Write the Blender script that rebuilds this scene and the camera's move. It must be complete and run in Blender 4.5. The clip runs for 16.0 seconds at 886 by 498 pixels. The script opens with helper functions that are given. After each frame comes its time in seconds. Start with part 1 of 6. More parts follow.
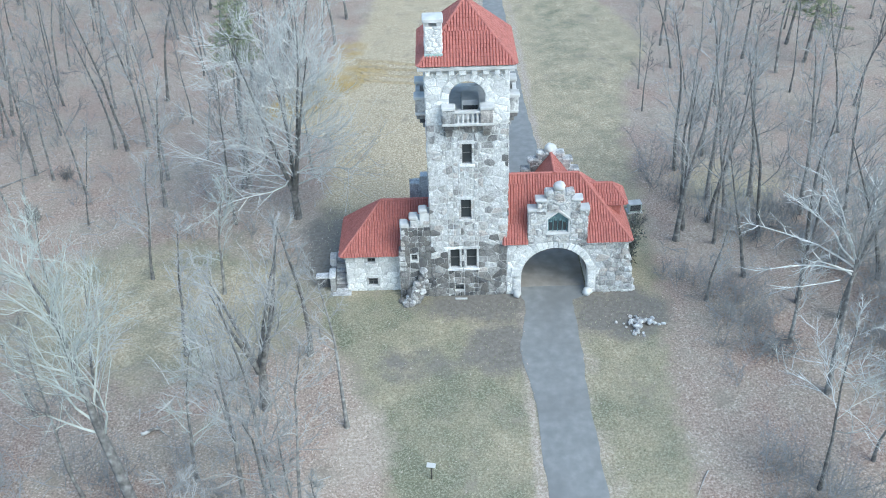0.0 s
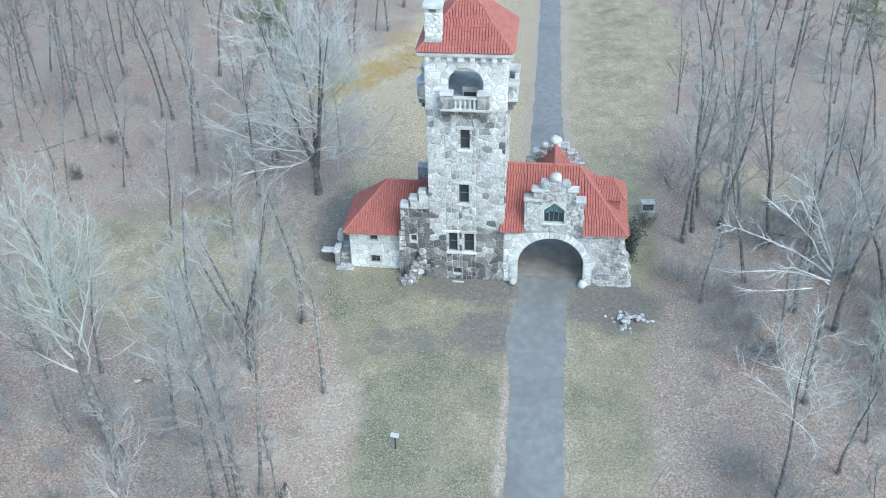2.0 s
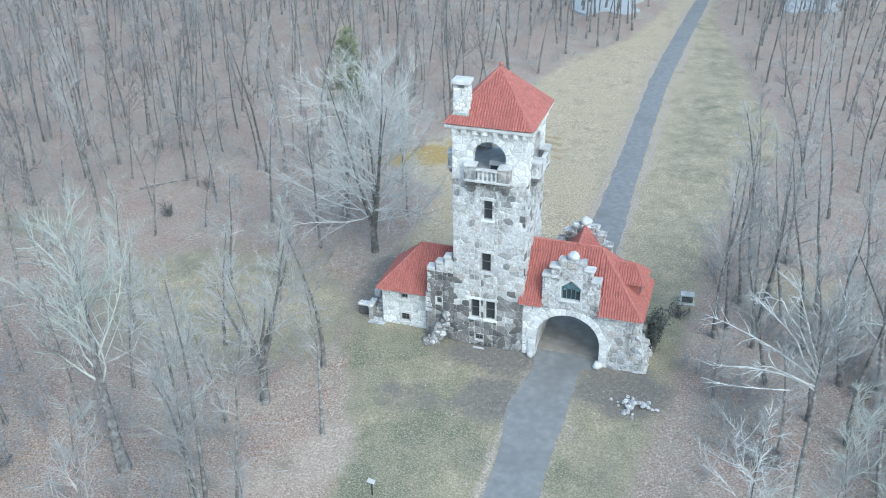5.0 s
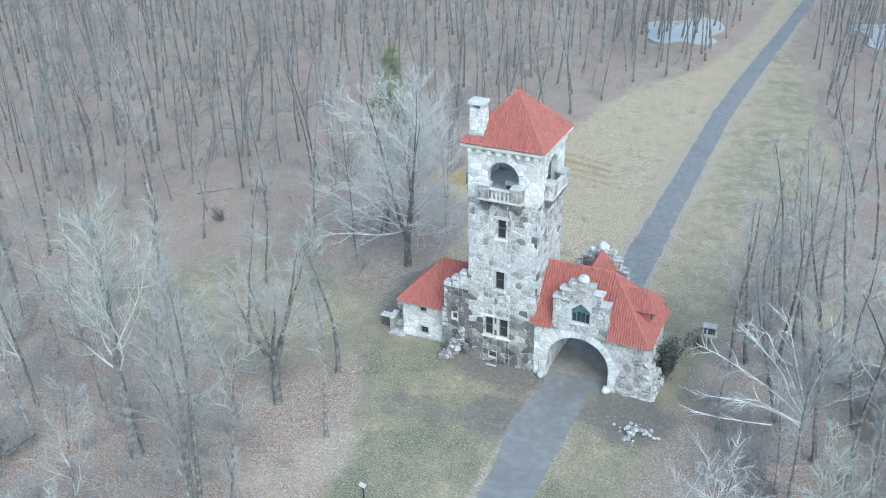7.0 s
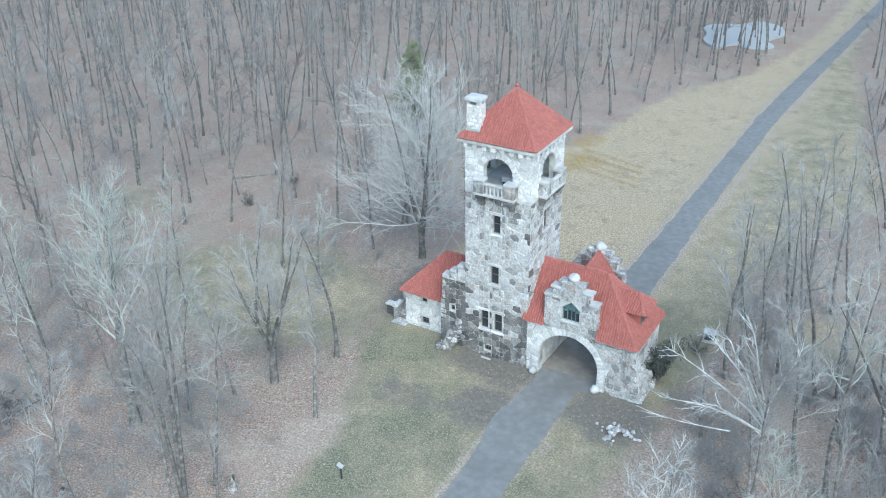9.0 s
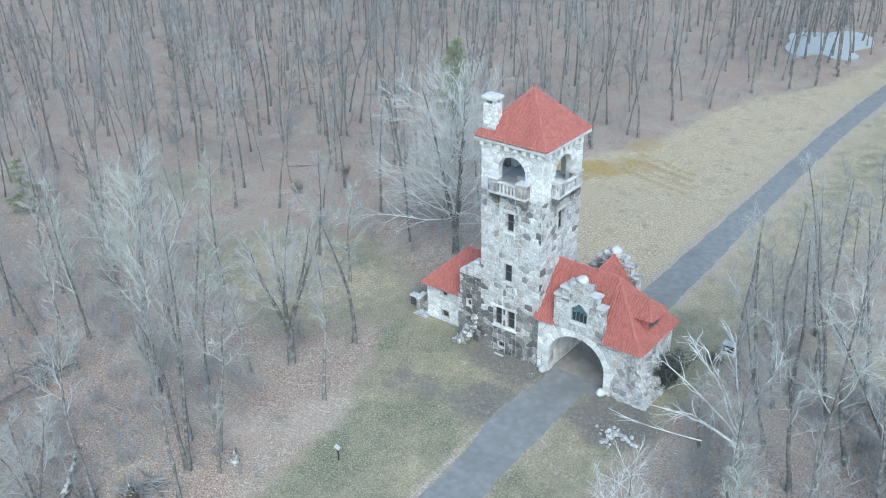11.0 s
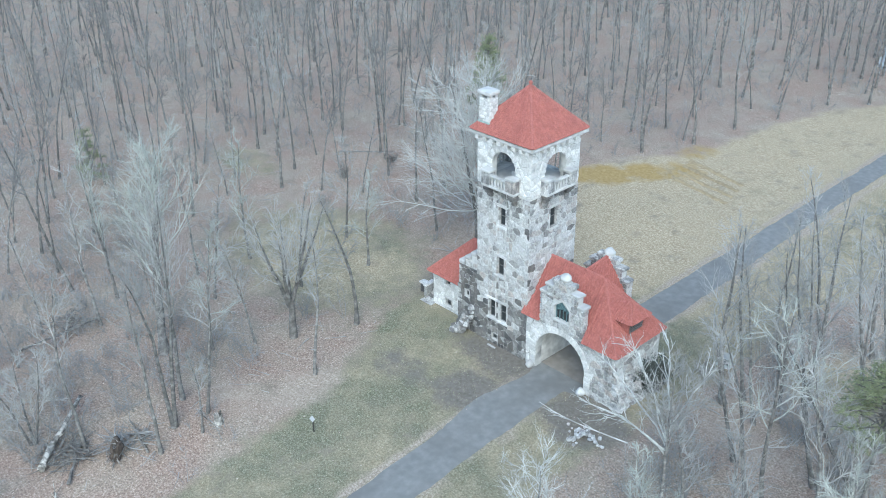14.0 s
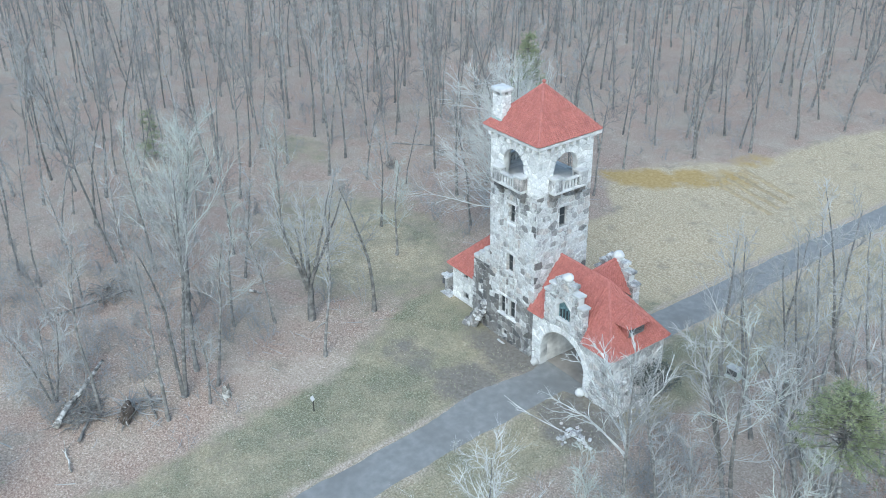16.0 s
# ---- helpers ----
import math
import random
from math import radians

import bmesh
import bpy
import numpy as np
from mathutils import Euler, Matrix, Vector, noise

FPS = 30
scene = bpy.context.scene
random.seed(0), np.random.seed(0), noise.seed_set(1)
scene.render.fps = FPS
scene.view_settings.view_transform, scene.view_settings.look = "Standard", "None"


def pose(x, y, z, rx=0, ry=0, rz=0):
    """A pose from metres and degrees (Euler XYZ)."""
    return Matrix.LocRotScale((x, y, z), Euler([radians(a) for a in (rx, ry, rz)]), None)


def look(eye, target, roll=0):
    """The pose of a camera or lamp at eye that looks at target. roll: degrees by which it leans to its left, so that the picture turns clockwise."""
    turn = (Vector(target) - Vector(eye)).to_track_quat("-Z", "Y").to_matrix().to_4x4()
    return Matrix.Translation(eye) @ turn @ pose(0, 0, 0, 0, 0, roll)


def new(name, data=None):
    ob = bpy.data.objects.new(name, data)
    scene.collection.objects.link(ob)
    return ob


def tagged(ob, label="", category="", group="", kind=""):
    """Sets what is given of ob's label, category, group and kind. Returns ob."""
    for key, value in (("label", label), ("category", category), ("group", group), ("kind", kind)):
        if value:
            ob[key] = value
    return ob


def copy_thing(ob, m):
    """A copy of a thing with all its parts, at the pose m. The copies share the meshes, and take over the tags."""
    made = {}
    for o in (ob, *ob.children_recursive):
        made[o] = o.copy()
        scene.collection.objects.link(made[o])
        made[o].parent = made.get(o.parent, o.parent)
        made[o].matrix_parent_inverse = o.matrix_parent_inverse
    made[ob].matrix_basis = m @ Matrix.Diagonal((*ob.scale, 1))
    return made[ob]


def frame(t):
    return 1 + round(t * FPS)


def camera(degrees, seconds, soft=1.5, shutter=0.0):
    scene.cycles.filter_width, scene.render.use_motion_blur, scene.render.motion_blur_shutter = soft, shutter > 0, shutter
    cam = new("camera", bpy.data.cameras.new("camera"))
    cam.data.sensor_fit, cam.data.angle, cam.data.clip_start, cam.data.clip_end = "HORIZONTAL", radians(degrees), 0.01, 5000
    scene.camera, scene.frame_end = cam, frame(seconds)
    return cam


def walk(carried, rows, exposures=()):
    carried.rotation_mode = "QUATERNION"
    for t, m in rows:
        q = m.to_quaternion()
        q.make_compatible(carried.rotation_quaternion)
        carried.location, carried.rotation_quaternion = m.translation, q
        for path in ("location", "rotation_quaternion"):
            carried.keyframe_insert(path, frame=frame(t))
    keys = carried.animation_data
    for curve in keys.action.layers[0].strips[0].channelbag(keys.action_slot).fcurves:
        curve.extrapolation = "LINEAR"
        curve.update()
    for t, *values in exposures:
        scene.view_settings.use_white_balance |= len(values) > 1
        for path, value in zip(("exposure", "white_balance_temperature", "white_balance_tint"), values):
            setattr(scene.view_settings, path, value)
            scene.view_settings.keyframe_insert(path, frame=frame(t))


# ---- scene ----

cam = camera(50.0, 16.0, 1.0)
PATH = [
    (0, (-1.682, -58.0, 44.302), (-1.689, -56.353, 43.167), -1.8),
    (0.5, (0.263, -58.609, 44.306), (0.175, -56.963, 43.174), -1.8),
    (1, (2.029, -59.062, 44.259), (1.878, -57.419, 43.127), -1.6),
    (1.5, (3.838, -59.475, 44.258), (3.663, -57.84, 43.119), -1.5),
    (2, (5.736, -59.767, 44.294), (5.529, -58.134, 43.158), -1.4),
    (2.5, (7.72, -59.955, 44.355), (7.48, -58.317, 43.234), -1.4),
    (3, (9.702, -60.156, 44.42), (9.426, -58.51, 43.318), -1.3),
    (3.5, (11.646, -60.333, 44.46), (11.316, -58.678, 43.386), -1.3),
    (4, (13.492, -60.587, 44.518), (13.073, -58.931, 43.478), -1.1),
    (4.5, (15.226, -60.695, 44.558), (14.731, -59.04, 43.549), -1.0),
    (7, (23.687, -59.779, 44.78), (22.922, -58.187, 43.842), -1.0),
    (7.5, (25.257, -59.495, 44.865), (24.455, -57.922, 43.926), -1.0),
    (8, (26.87, -59.045, 44.939), (26.034, -57.49, 43.998), -0.9),
    (10.5, (35.18, -55.786, 45.334), (34.128, -54.371, 44.391), -1.0),
    (11, (36.774, -54.992, 45.359), (35.679, -53.61, 44.417), -1.0),
    (11.5, (38.329, -54.136, 45.365), (37.199, -52.782, 44.422), -1.0),
    (12, (39.824, -53.279, 45.358), (38.658, -51.956, 44.415), -1.0),
    (12.5, (41.354, -52.415, 45.389), (40.155, -51.122, 44.445), -1.0),
    (13, (42.882, -51.466, 45.451), (41.652, -50.203, 44.506), -0.9),
    (13.5, (44.397, -50.361, 45.501), (43.136, -49.129, 44.556), -0.9),
    (14, (45.923, -49.161, 45.553), (44.631, -47.962, 44.607), -0.9),
    (14.5, (47.453, -47.921, 45.611), (46.133, -46.757, 44.663), -0.9),
    (15, (48.955, -46.636, 45.642), (47.602, -45.509, 44.693), -0.9),
    (15.5, (50.35, -45.328, 45.653), (48.954, -44.255, 44.705), -0.9),
    (16, (51.695, -44.012, 45.649), (50.264, -42.985, 44.701), -0.9),
]
walk(cam, [(t, look(eye, target, roll)) for t, eye, target, roll in PATH], [(0, 0.91, 5780, 0.0), (4, 0.9, 5780, 0.0), (8, 0.83, 5780, 0.0), (16, 0.77, 5780, 0.0)])

# ---- world and light: overcast sky, weak wide sun ----
world = bpy.data.worlds.new("overcast_sky")
scene.world = world
world.use_nodes = True
wn, wl = world.node_tree.nodes, world.node_tree.links
wn.clear()
sky = wn.new("ShaderNodeTexSky")
sky.sky_type, sky.sun_disc = "NISHITA", False
sky.sun_elevation, sky.sun_rotation = radians(46), radians(135)
sky.air_density, sky.dust_density = 1.3, 1.5
bg = wn.new("ShaderNodeBackground")
bg.inputs["Strength"].default_value = 0.14
wout = wn.new("ShaderNodeOutputWorld")
wl.new(sky.outputs["Color"], bg.inputs["Color"])
wl.new(bg.outputs["Background"], wout.inputs["Surface"])
sun = new("sun", bpy.data.lights.new("sun", "SUN"))
sun.data.energy, sun.data.angle, sun.data.color = 1.2, radians(40), (1.0, 0.97, 0.92)
sun.matrix_world = look((42, -42, 62), (0, 0, 0))


# ---- materials ----
def material(name, stops, scale=1.0, detail=6, rough=0.9, bump=0.3, bump_scale=8.0, second=None, island=0.0, piece=0.0, spread=0.12, distance=0.03):
    """A noise-coloured surface. stops: (place, colour) of the ramp; second: (colour, scale, low, high) of a stain layer."""
    m = bpy.data.materials.new(name)
    m.use_nodes = True
    n, l = m.node_tree.nodes, m.node_tree.links
    b = n["Principled BSDF"]
    b.inputs["Roughness"].default_value = rough
    co = n.new("ShaderNodeTexCoord")
    t = n.new("ShaderNodeTexNoise")
    t.inputs["Scale"].default_value, t.inputs["Detail"].default_value = scale, detail
    l.new(co.outputs["Object"], t.inputs["Vector"])
    r = n.new("ShaderNodeValToRGB")
    e = r.color_ramp.elements
    while len(e) < len(stops):
        e.new(0.5)
    for i, (p, c) in enumerate(stops):
        e[i].position, e[i].color = p, (*c, 1)
    l.new(t.outputs["Fac"], r.inputs["Fac"])
    colour = r.outputs["Color"]
    if second:
        c2, s2, lo, hi = second
        t2 = n.new("ShaderNodeTexNoise")
        t2.inputs["Scale"].default_value, t2.inputs["Detail"].default_value = s2, 7
        l.new(co.outputs["Object"], t2.inputs["Vector"])
        mr = n.new("ShaderNodeMapRange")
        mr.inputs["From Min"].default_value, mr.inputs["From Max"].default_value = lo, hi
        l.new(t2.outputs["Fac"], mr.inputs["Value"])
        mx = n.new("ShaderNodeMix")
        mx.data_type = "RGBA"
        l.new(mr.outputs["Result"], mx.inputs["Factor"])
        l.new(colour, mx.inputs["A"])
        mx.inputs["B"].default_value = (*c2, 1)
        colour = mx.outputs["Result"]
    for amount, kind in ((island, "g"), (piece, "o")):
        if amount:
            src = n.new("ShaderNodeNewGeometry" if kind == "g" else "ShaderNodeObjectInfo")
            out = src.outputs["Random Per Island" if kind == "g" else "Random"]
            mr = n.new("ShaderNodeMapRange")
            mr.inputs["To Min"].default_value, mr.inputs["To Max"].default_value = 1 - amount, 1 + amount
            l.new(out, mr.inputs["Value"])
            hs = n.new("ShaderNodeHueSaturation")
            l.new(mr.outputs["Result"], hs.inputs["Value"])
            l.new(colour, hs.inputs["Color"])
            colour = hs.outputs["Color"]
    l.new(colour, b.inputs["Base Color"])
    if bump:
        t3 = n.new("ShaderNodeTexNoise")
        t3.inputs["Scale"].default_value, t3.inputs["Detail"].default_value = bump_scale, 8
        l.new(co.outputs["Object"], t3.inputs["Vector"])
        bp = n.new("ShaderNodeBump")
        bp.inputs["Strength"].default_value, bp.inputs["Distance"].default_value = bump, distance
        l.new(t3.outputs["Fac"], bp.inputs["Height"])
        l.new(bp.outputs["Normal"], b.inputs["Normal"])
    return m


STONE = material("rubble_stone", [(0.3, (0.28, 0.27, 0.26)), (0.5, (0.46, 0.45, 0.43)), (0.7, (0.66, 0.65, 0.63))], 0.9, 8, 0.9, 0.6, 9,
                 ((0.16, 0.15, 0.145), 0.35, 0.52, 0.68), piece=0.28, island=0.28)
PALE = material("pale_dressed_stone", [(0.3, (0.42, 0.42, 0.415)), (0.6, (0.6, 0.6, 0.595)), (0.8, (0.7, 0.7, 0.69))], 1.2, 8, 0.85, 0.4, 12,
                ((0.36, 0.36, 0.355), 0.8, 0.58, 0.78), piece=0.08, island=0.08)
MORTAR = material("grey_mortar", [(0.3, (0.54, 0.54, 0.532)), (0.7, (0.72, 0.72, 0.71))], 1.5, 8, 0.95, 0.5, 14, ((0.26, 0.26, 0.26), 0.6, 0.54, 0.7))
ROOF = material("red_clay_tile", [(0.25, (0.33, 0.11, 0.09)), (0.5, (0.4, 0.142, 0.118)), (0.8, (0.49, 0.2, 0.172))], 7.0, 6, 0.75, 0.2, 14,
                ((0.28, 0.1, 0.088), 0.9, 0.6, 0.85), island=0.1)
GLASS = bpy.data.materials.new("dark_window_glass")
GLASS.use_nodes = True
_g = GLASS.node_tree.nodes["Principled BSDF"]
_g.inputs["Base Color"].default_value, _g.inputs["Roughness"].default_value = (0.045, 0.052, 0.058, 1), 0.12
WOOD = material("dark_window_wood", [(0.3, (0.1, 0.1, 0.1)), (0.7, (0.19, 0.19, 0.19))], 6, 5, 0.7, 0.2, 20)
TEAL = material("verdigris_leaded_panel", [(0.3, (0.05, 0.11, 0.13)), (0.7, (0.2, 0.31, 0.33))], 5, 6, 0.5, 0.3, 10)
COPPER = material("verdigris_flashing", [(0.3, (0.3, 0.42, 0.4)), (0.7, (0.5, 0.6, 0.58))], 4, 6, 0.6, 0.2, 12)
GREYFLOOR = material("grey_deck", [(0.3, (0.42, 0.43, 0.44)), (0.7, (0.55, 0.56, 0.57))], 2, 6, 0.7, 0.2, 10)
ROADM = material("worn_asphalt", [(0.32, (0.21, 0.214, 0.211)), (0.52, (0.24, 0.243, 0.239)), (0.72, (0.28, 0.282, 0.276))], 1.6, 12, 0.9, 0.3, 30,
                 ((0.19, 0.188, 0.184), 0.22, 0.5, 0.75))
EARTH = material("brown_trodden_earth", [(0.3, (0.24, 0.215, 0.19)), (0.55, (0.31, 0.28, 0.25)), (0.75, (0.37, 0.34, 0.31))], 1.1, 10, 0.95, 0.4, 14, ((0.24, 0.225, 0.21), 0.5, 0.5, 0.7))
BARK = material("grey_bark", [(0.3, (0.105, 0.1, 0.096)), (0.5, (0.195, 0.188, 0.18)), (0.7, (0.35, 0.345, 0.33))], 2.5, 8, 0.95, 0.8, 12, piece=0.25, distance=0.05)
BRUSH = material("grey_brush_bark", [(0.3, (0.21, 0.212, 0.215)), (0.7, (0.38, 0.382, 0.385))], 0.3, 4, 0.95, 0, 1)
FARTWIG = material("grey_twig_bark", [(0.35, (0.16, 0.156, 0.154)), (0.65, (0.31, 0.305, 0.302))], 0.15, 4, 0.95, 0, 1)
TWIG = material("pale_twig_bark", [(0.3, (0.26, 0.258, 0.25)), (0.7, (0.46, 0.458, 0.445))], 1.0, 4, 0.95, 0, 1, piece=0.2)
WHITEBARK = material("bleached_bark", [(0.35, (0.36, 0.365, 0.35)), (0.65, (0.72, 0.73, 0.71))], 1.5, 6, 0.9, 0.4, 10)
PALETWIG = material("weathered_pale_twig_bark", [(0.3, (0.4, 0.402, 0.385)), (0.7, (0.66, 0.665, 0.645))], 1.2, 5, 0.95, 0, 1)
LICHEN = material("lichened_twig_bark", [(0.3, (0.32, 0.335, 0.307)), (0.7, (0.55, 0.575, 0.53))], 1.2, 5, 0.95, 0, 1)
LOGBARK = material("peeling_bleached_bark", [(0.38, (0.12, 0.11, 0.1)), (0.5, (0.3, 0.285, 0.26)), (0.6, (0.62, 0.6, 0.56))], 2.2, 8, 0.9, 0.6, 9)
NEEDLE = material("dull_evergreen", [(0.3, (0.17, 0.2, 0.11)), (0.7, (0.34, 0.37, 0.22))], 1.0, 4, 0.9, 0, 1, island=0.3)


def ground_material():
    m = bpy.data.materials.new("leaf_litter_and_winter_grass")
    m.use_nodes = True
    n, l = m.node_tree.nodes, m.node_tree.links
    b = n["Principled BSDF"]
    b.inputs["Roughness"].default_value = 0.95
    co = n.new("ShaderNodeTexCoord")

    def noise_ramp(scale, stops, detail=8):
        t = n.new("ShaderNodeTexNoise")
        t.inputs["Scale"].default_value, t.inputs["Detail"].default_value = scale, detail
        t.inputs["Roughness"].default_value = 0.7
        l.new(co.outputs["Object"], t.inputs["Vector"])
        r = n.new("ShaderNodeValToRGB")
        e = r.color_ramp.elements
        while len(e) < len(stops):
            e.new(0.5)
        for i, (p, c) in enumerate(stops):
            e[i].position, e[i].color = p, (*c, 1)
        l.new(t.outputs["Fac"], r.inputs["Fac"])
        return r.outputs["Color"], t.outputs["Fac"]

    def mix(fac, a, c):
        x = n.new("ShaderNodeMix")
        x.data_type = "RGBA"
        l.new(fac, x.inputs["Factor"])
        l.new(a, x.inputs["A"])
        l.new(c, x.inputs["B"])
        return x.outputs["Result"]

    def mask(name, wobble=0.5):
        a = n.new("ShaderNodeAttribute")
        a.attribute_name = name
        t = n.new("ShaderNodeTexNoise")
        t.inputs["Scale"].default_value, t.inputs["Detail"].default_value = 0.45, 9
        t.inputs["Roughness"].default_value = 0.7
        l.new(co.outputs["Object"], t.inputs["Vector"])
        s = n.new("ShaderNodeMath")
        s.operation = "MULTIPLY_ADD"
        l.new(t.outputs["Fac"], s.inputs[0])
        s.inputs[1].default_value = wobble * 2
        l.new(a.outputs["Fac"], s.inputs[2])
        r = n.new("ShaderNodeMapRange")
        r.inputs["From Min"].default_value, r.inputs["From Max"].default_value = 0.35 + wobble, 0.65 + wobble
        l.new(s.outputs["Value"], r.inputs["Value"])
        return r.outputs["Result"]

    leaf, lf = noise_ramp(7.0, [(0.36, (0.095, 0.07, 0.056)), (0.46, (0.265, 0.205, 0.166)), (0.55, (0.42, 0.335, 0.278)), (0.65, (0.74, 0.65, 0.565))], 12)
    drab, _ = noise_ramp(0.16, [(0.38, (0.33, 0.21, 0.168)), (0.5, (0.35, 0.28, 0.225)), (0.62, (0.4, 0.37, 0.295))])
    half = n.new("ShaderNodeValue")
    half.outputs[0].default_value = 0.35
    leaf = mix(half.outputs[0], leaf, drab)
    grass, gf = noise_ramp(8.0, [(0.36, (0.085, 0.09, 0.055)), (0.5, (0.19, 0.19, 0.128)), (0.62, (0.45, 0.43, 0.33))], 12)
    patch, _ = noise_ramp(0.7, [(0.35, (0.14, 0.152, 0.09)), (0.65, (0.235, 0.215, 0.16))])
    grass = mix(half.outputs[0], grass, patch)
    tan, _ = noise_ramp(6.0, [(0.36, (0.25, 0.194, 0.126)), (0.5, (0.425, 0.35, 0.24)), (0.62, (0.63, 0.545, 0.405))], 12)
    green, _ = noise_ramp(0.13, [(0.4, (0.0, 0.0, 0.0)), (0.62, (1.0, 1.0, 1.0))], 5)
    sep = n.new("ShaderNodeSeparateColor")
    l.new(green, sep.inputs["Color"])
    sc = n.new("ShaderNodeMath")
    sc.operation = "MULTIPLY"
    sc.inputs[1].default_value = 0.65
    l.new(sep.outputs[0], sc.inputs[0])
    grass = mix(sc.outputs[0], grass, tan)
    grass = mix(mask("straw"), grass, tan)
    c = mix(mask("grass"), leaf, grass)
    scrape, _ = noise_ramp(0.9, [(0.3, (0.19, 0.165, 0.13)), (0.7, (0.3, 0.265, 0.215))], 10)
    spots, _ = noise_ramp(0.33, [(0.56, (0.0, 0.0, 0.0)), (0.68, (0.7, 0.7, 0.7))], 9)
    only = n.new("ShaderNodeSeparateColor")
    l.new(spots, only.inputs["Color"])
    c = mix(only.outputs[0], c, scrape)
    olive, _ = noise_ramp(2.5, [(0.3, (0.28, 0.19, 0.07)), (0.7, (0.47, 0.35, 0.16))], 10)
    c = mix(mask("olive"), c, olive)
    dry, _ = noise_ramp(6.0, [(0.36, (0.24, 0.19, 0.15)), (0.5, (0.4, 0.335, 0.275)), (0.64, (0.58, 0.5, 0.42))], 12)
    c = mix(mask("dry"), c, dry)
    bare, _ = noise_ramp(3.0, [(0.3, (0.13, 0.118, 0.1)), (0.7, (0.26, 0.235, 0.205))], 10)
    c = mix(mask("bare"), c, bare)
    l.new(c, b.inputs["Base Color"])
    bp = n.new("ShaderNodeBump")
    bp.inputs["Strength"].default_value, bp.inputs["Distance"].default_value = 0.4, 0.08
    l.new(lf, bp.inputs["Height"])
    l.new(bp.outputs["Normal"], b.inputs["Normal"])
    return m


GROUND = ground_material()


# ---- helpers for parts ----
def part(name, bm, mat, parent=None, label=""):
    me = bpy.data.meshes.new(name)
    bm.to_mesh(me)
    bm.free()
    me.materials.append(mat)
    ob = new(name, me)
    ob.parent = parent
    return tagged(ob, label)


def mesh_part(name, verts, faces, mat, parent=None, label="", smooth=False):
    me = bpy.data.meshes.new(name)
    me.from_pydata([tuple(v) for v in verts], [], faces)
    me.materials.append(mat)
    if smooth:
        me.shade_smooth()
    ob = new(name, me)
    ob.parent = parent
    return tagged(ob, label)


def thing(name, label, category, at=(0, 0, 0), group="", kind=""):
    ob = new(name)
    ob.location = at
    return tagged(ob, label, category, group, kind)


def add_box(bm, x0, x1, y0, y1, z0, z1, bevel=0.0, wob=0.0, rng=random):
    res = bmesh.ops.create_cube(bm, size=1)
    for v in res["verts"]:
        v.co = Vector(((x0 + x1) / 2 + v.co.x * (x1 - x0), (y0 + y1) / 2 + v.co.y * (y1 - y0), (z0 + z1) / 2 + v.co.z * (z1 - z0)))
        if wob:
            v.co += Vector([rng.uniform(-wob, wob) for _ in range(3)])
    if bevel:
        edges = list({e for v in res["verts"] for e in v.link_edges})
        bmesh.ops.bevel(bm, geom=edges, offset=bevel, segments=1, affect="EDGES")
    return bm


def box(x0, x1, y0, y1, z0, z1, bevel=0.0, wob=0.0):
    return add_box(bmesh.new(), x0, x1, y0, y1, z0, z1, bevel, wob)


def arch_outline(cx, half, z0, spring, steps=16):
    """Opening outline: jambs and a round head."""
    pts = [(cx + half, z0)]
    pts += [(cx + half * math.cos(math.pi * i / steps), spring + half * math.sin(math.pi * i / steps)) for i in range(steps + 1)]
    pts.append((cx - half, z0))
    return pts


def rect(x0, x1, z0, z1):
    return [(x1, z0), (x1, z1), (x0, z1), (x0, z0)]


def slab_with_holes(outline, holes, thick):
    """A wall in the plane (u, w), u along it, w up, from v=0 to v=thick, with openings right through. Returns verts and faces."""
    bm = bmesh.new()
    loops = []
    for pts in (outline, *holes):
        vs = [bm.verts.new((u, 0, w)) for u, w in pts]
        for i in range(len(vs)):
            bm.edges.new((vs[i], vs[(i + 1) % len(vs)]))
        loops.append(vs)
    bmesh.ops.triangle_fill(bm, use_beauty=True, use_dissolve=False, edges=bm.edges[:], normal=(0, -1, 0))
    front = bm.faces[:]
    for f in front:
        f.normal_update()
        if f.normal.y > 0:
            f.normal_flip()
    back = {v: bm.verts.new((v.co.x, thick, v.co.z)) for v in bm.verts[:]}
    for f in front:
        bm.faces.new([back[v] for v in reversed(f.verts)])
    for vs in loops:
        for i in range(len(vs)):
            a, b = vs[i], vs[(i + 1) % len(vs)]
            bm.faces.new((a, b, back[b], back[a]))
    bmesh.ops.recalc_face_normals(bm, faces=bm.faces[:])
    return bm


# ---- ground, road ----
EDGE_Y = [-70, -38, -30, -20, -11, -2, 6, 25, 30, 36, 42, 47, 55, 65, 74, 84, 100, 113, 140, 400]
EDGE_L = [-6, -5.8, -5.3, -5.8, -7.3, -11.5, -12.5, -12.5, -19, -19, -16, -12, -11.5, -10, -8, -2, 1.5, 2.5, 3.0, 3.5]
EDGE_R = [12, 13, 13, 13.3, 13.4, 14.5, 15, 16, 17, 18, 20.5, 22.5, 21.5, 17.5, 16.5, 13.8, 10.5, 9.5, 9.0, 9.0]


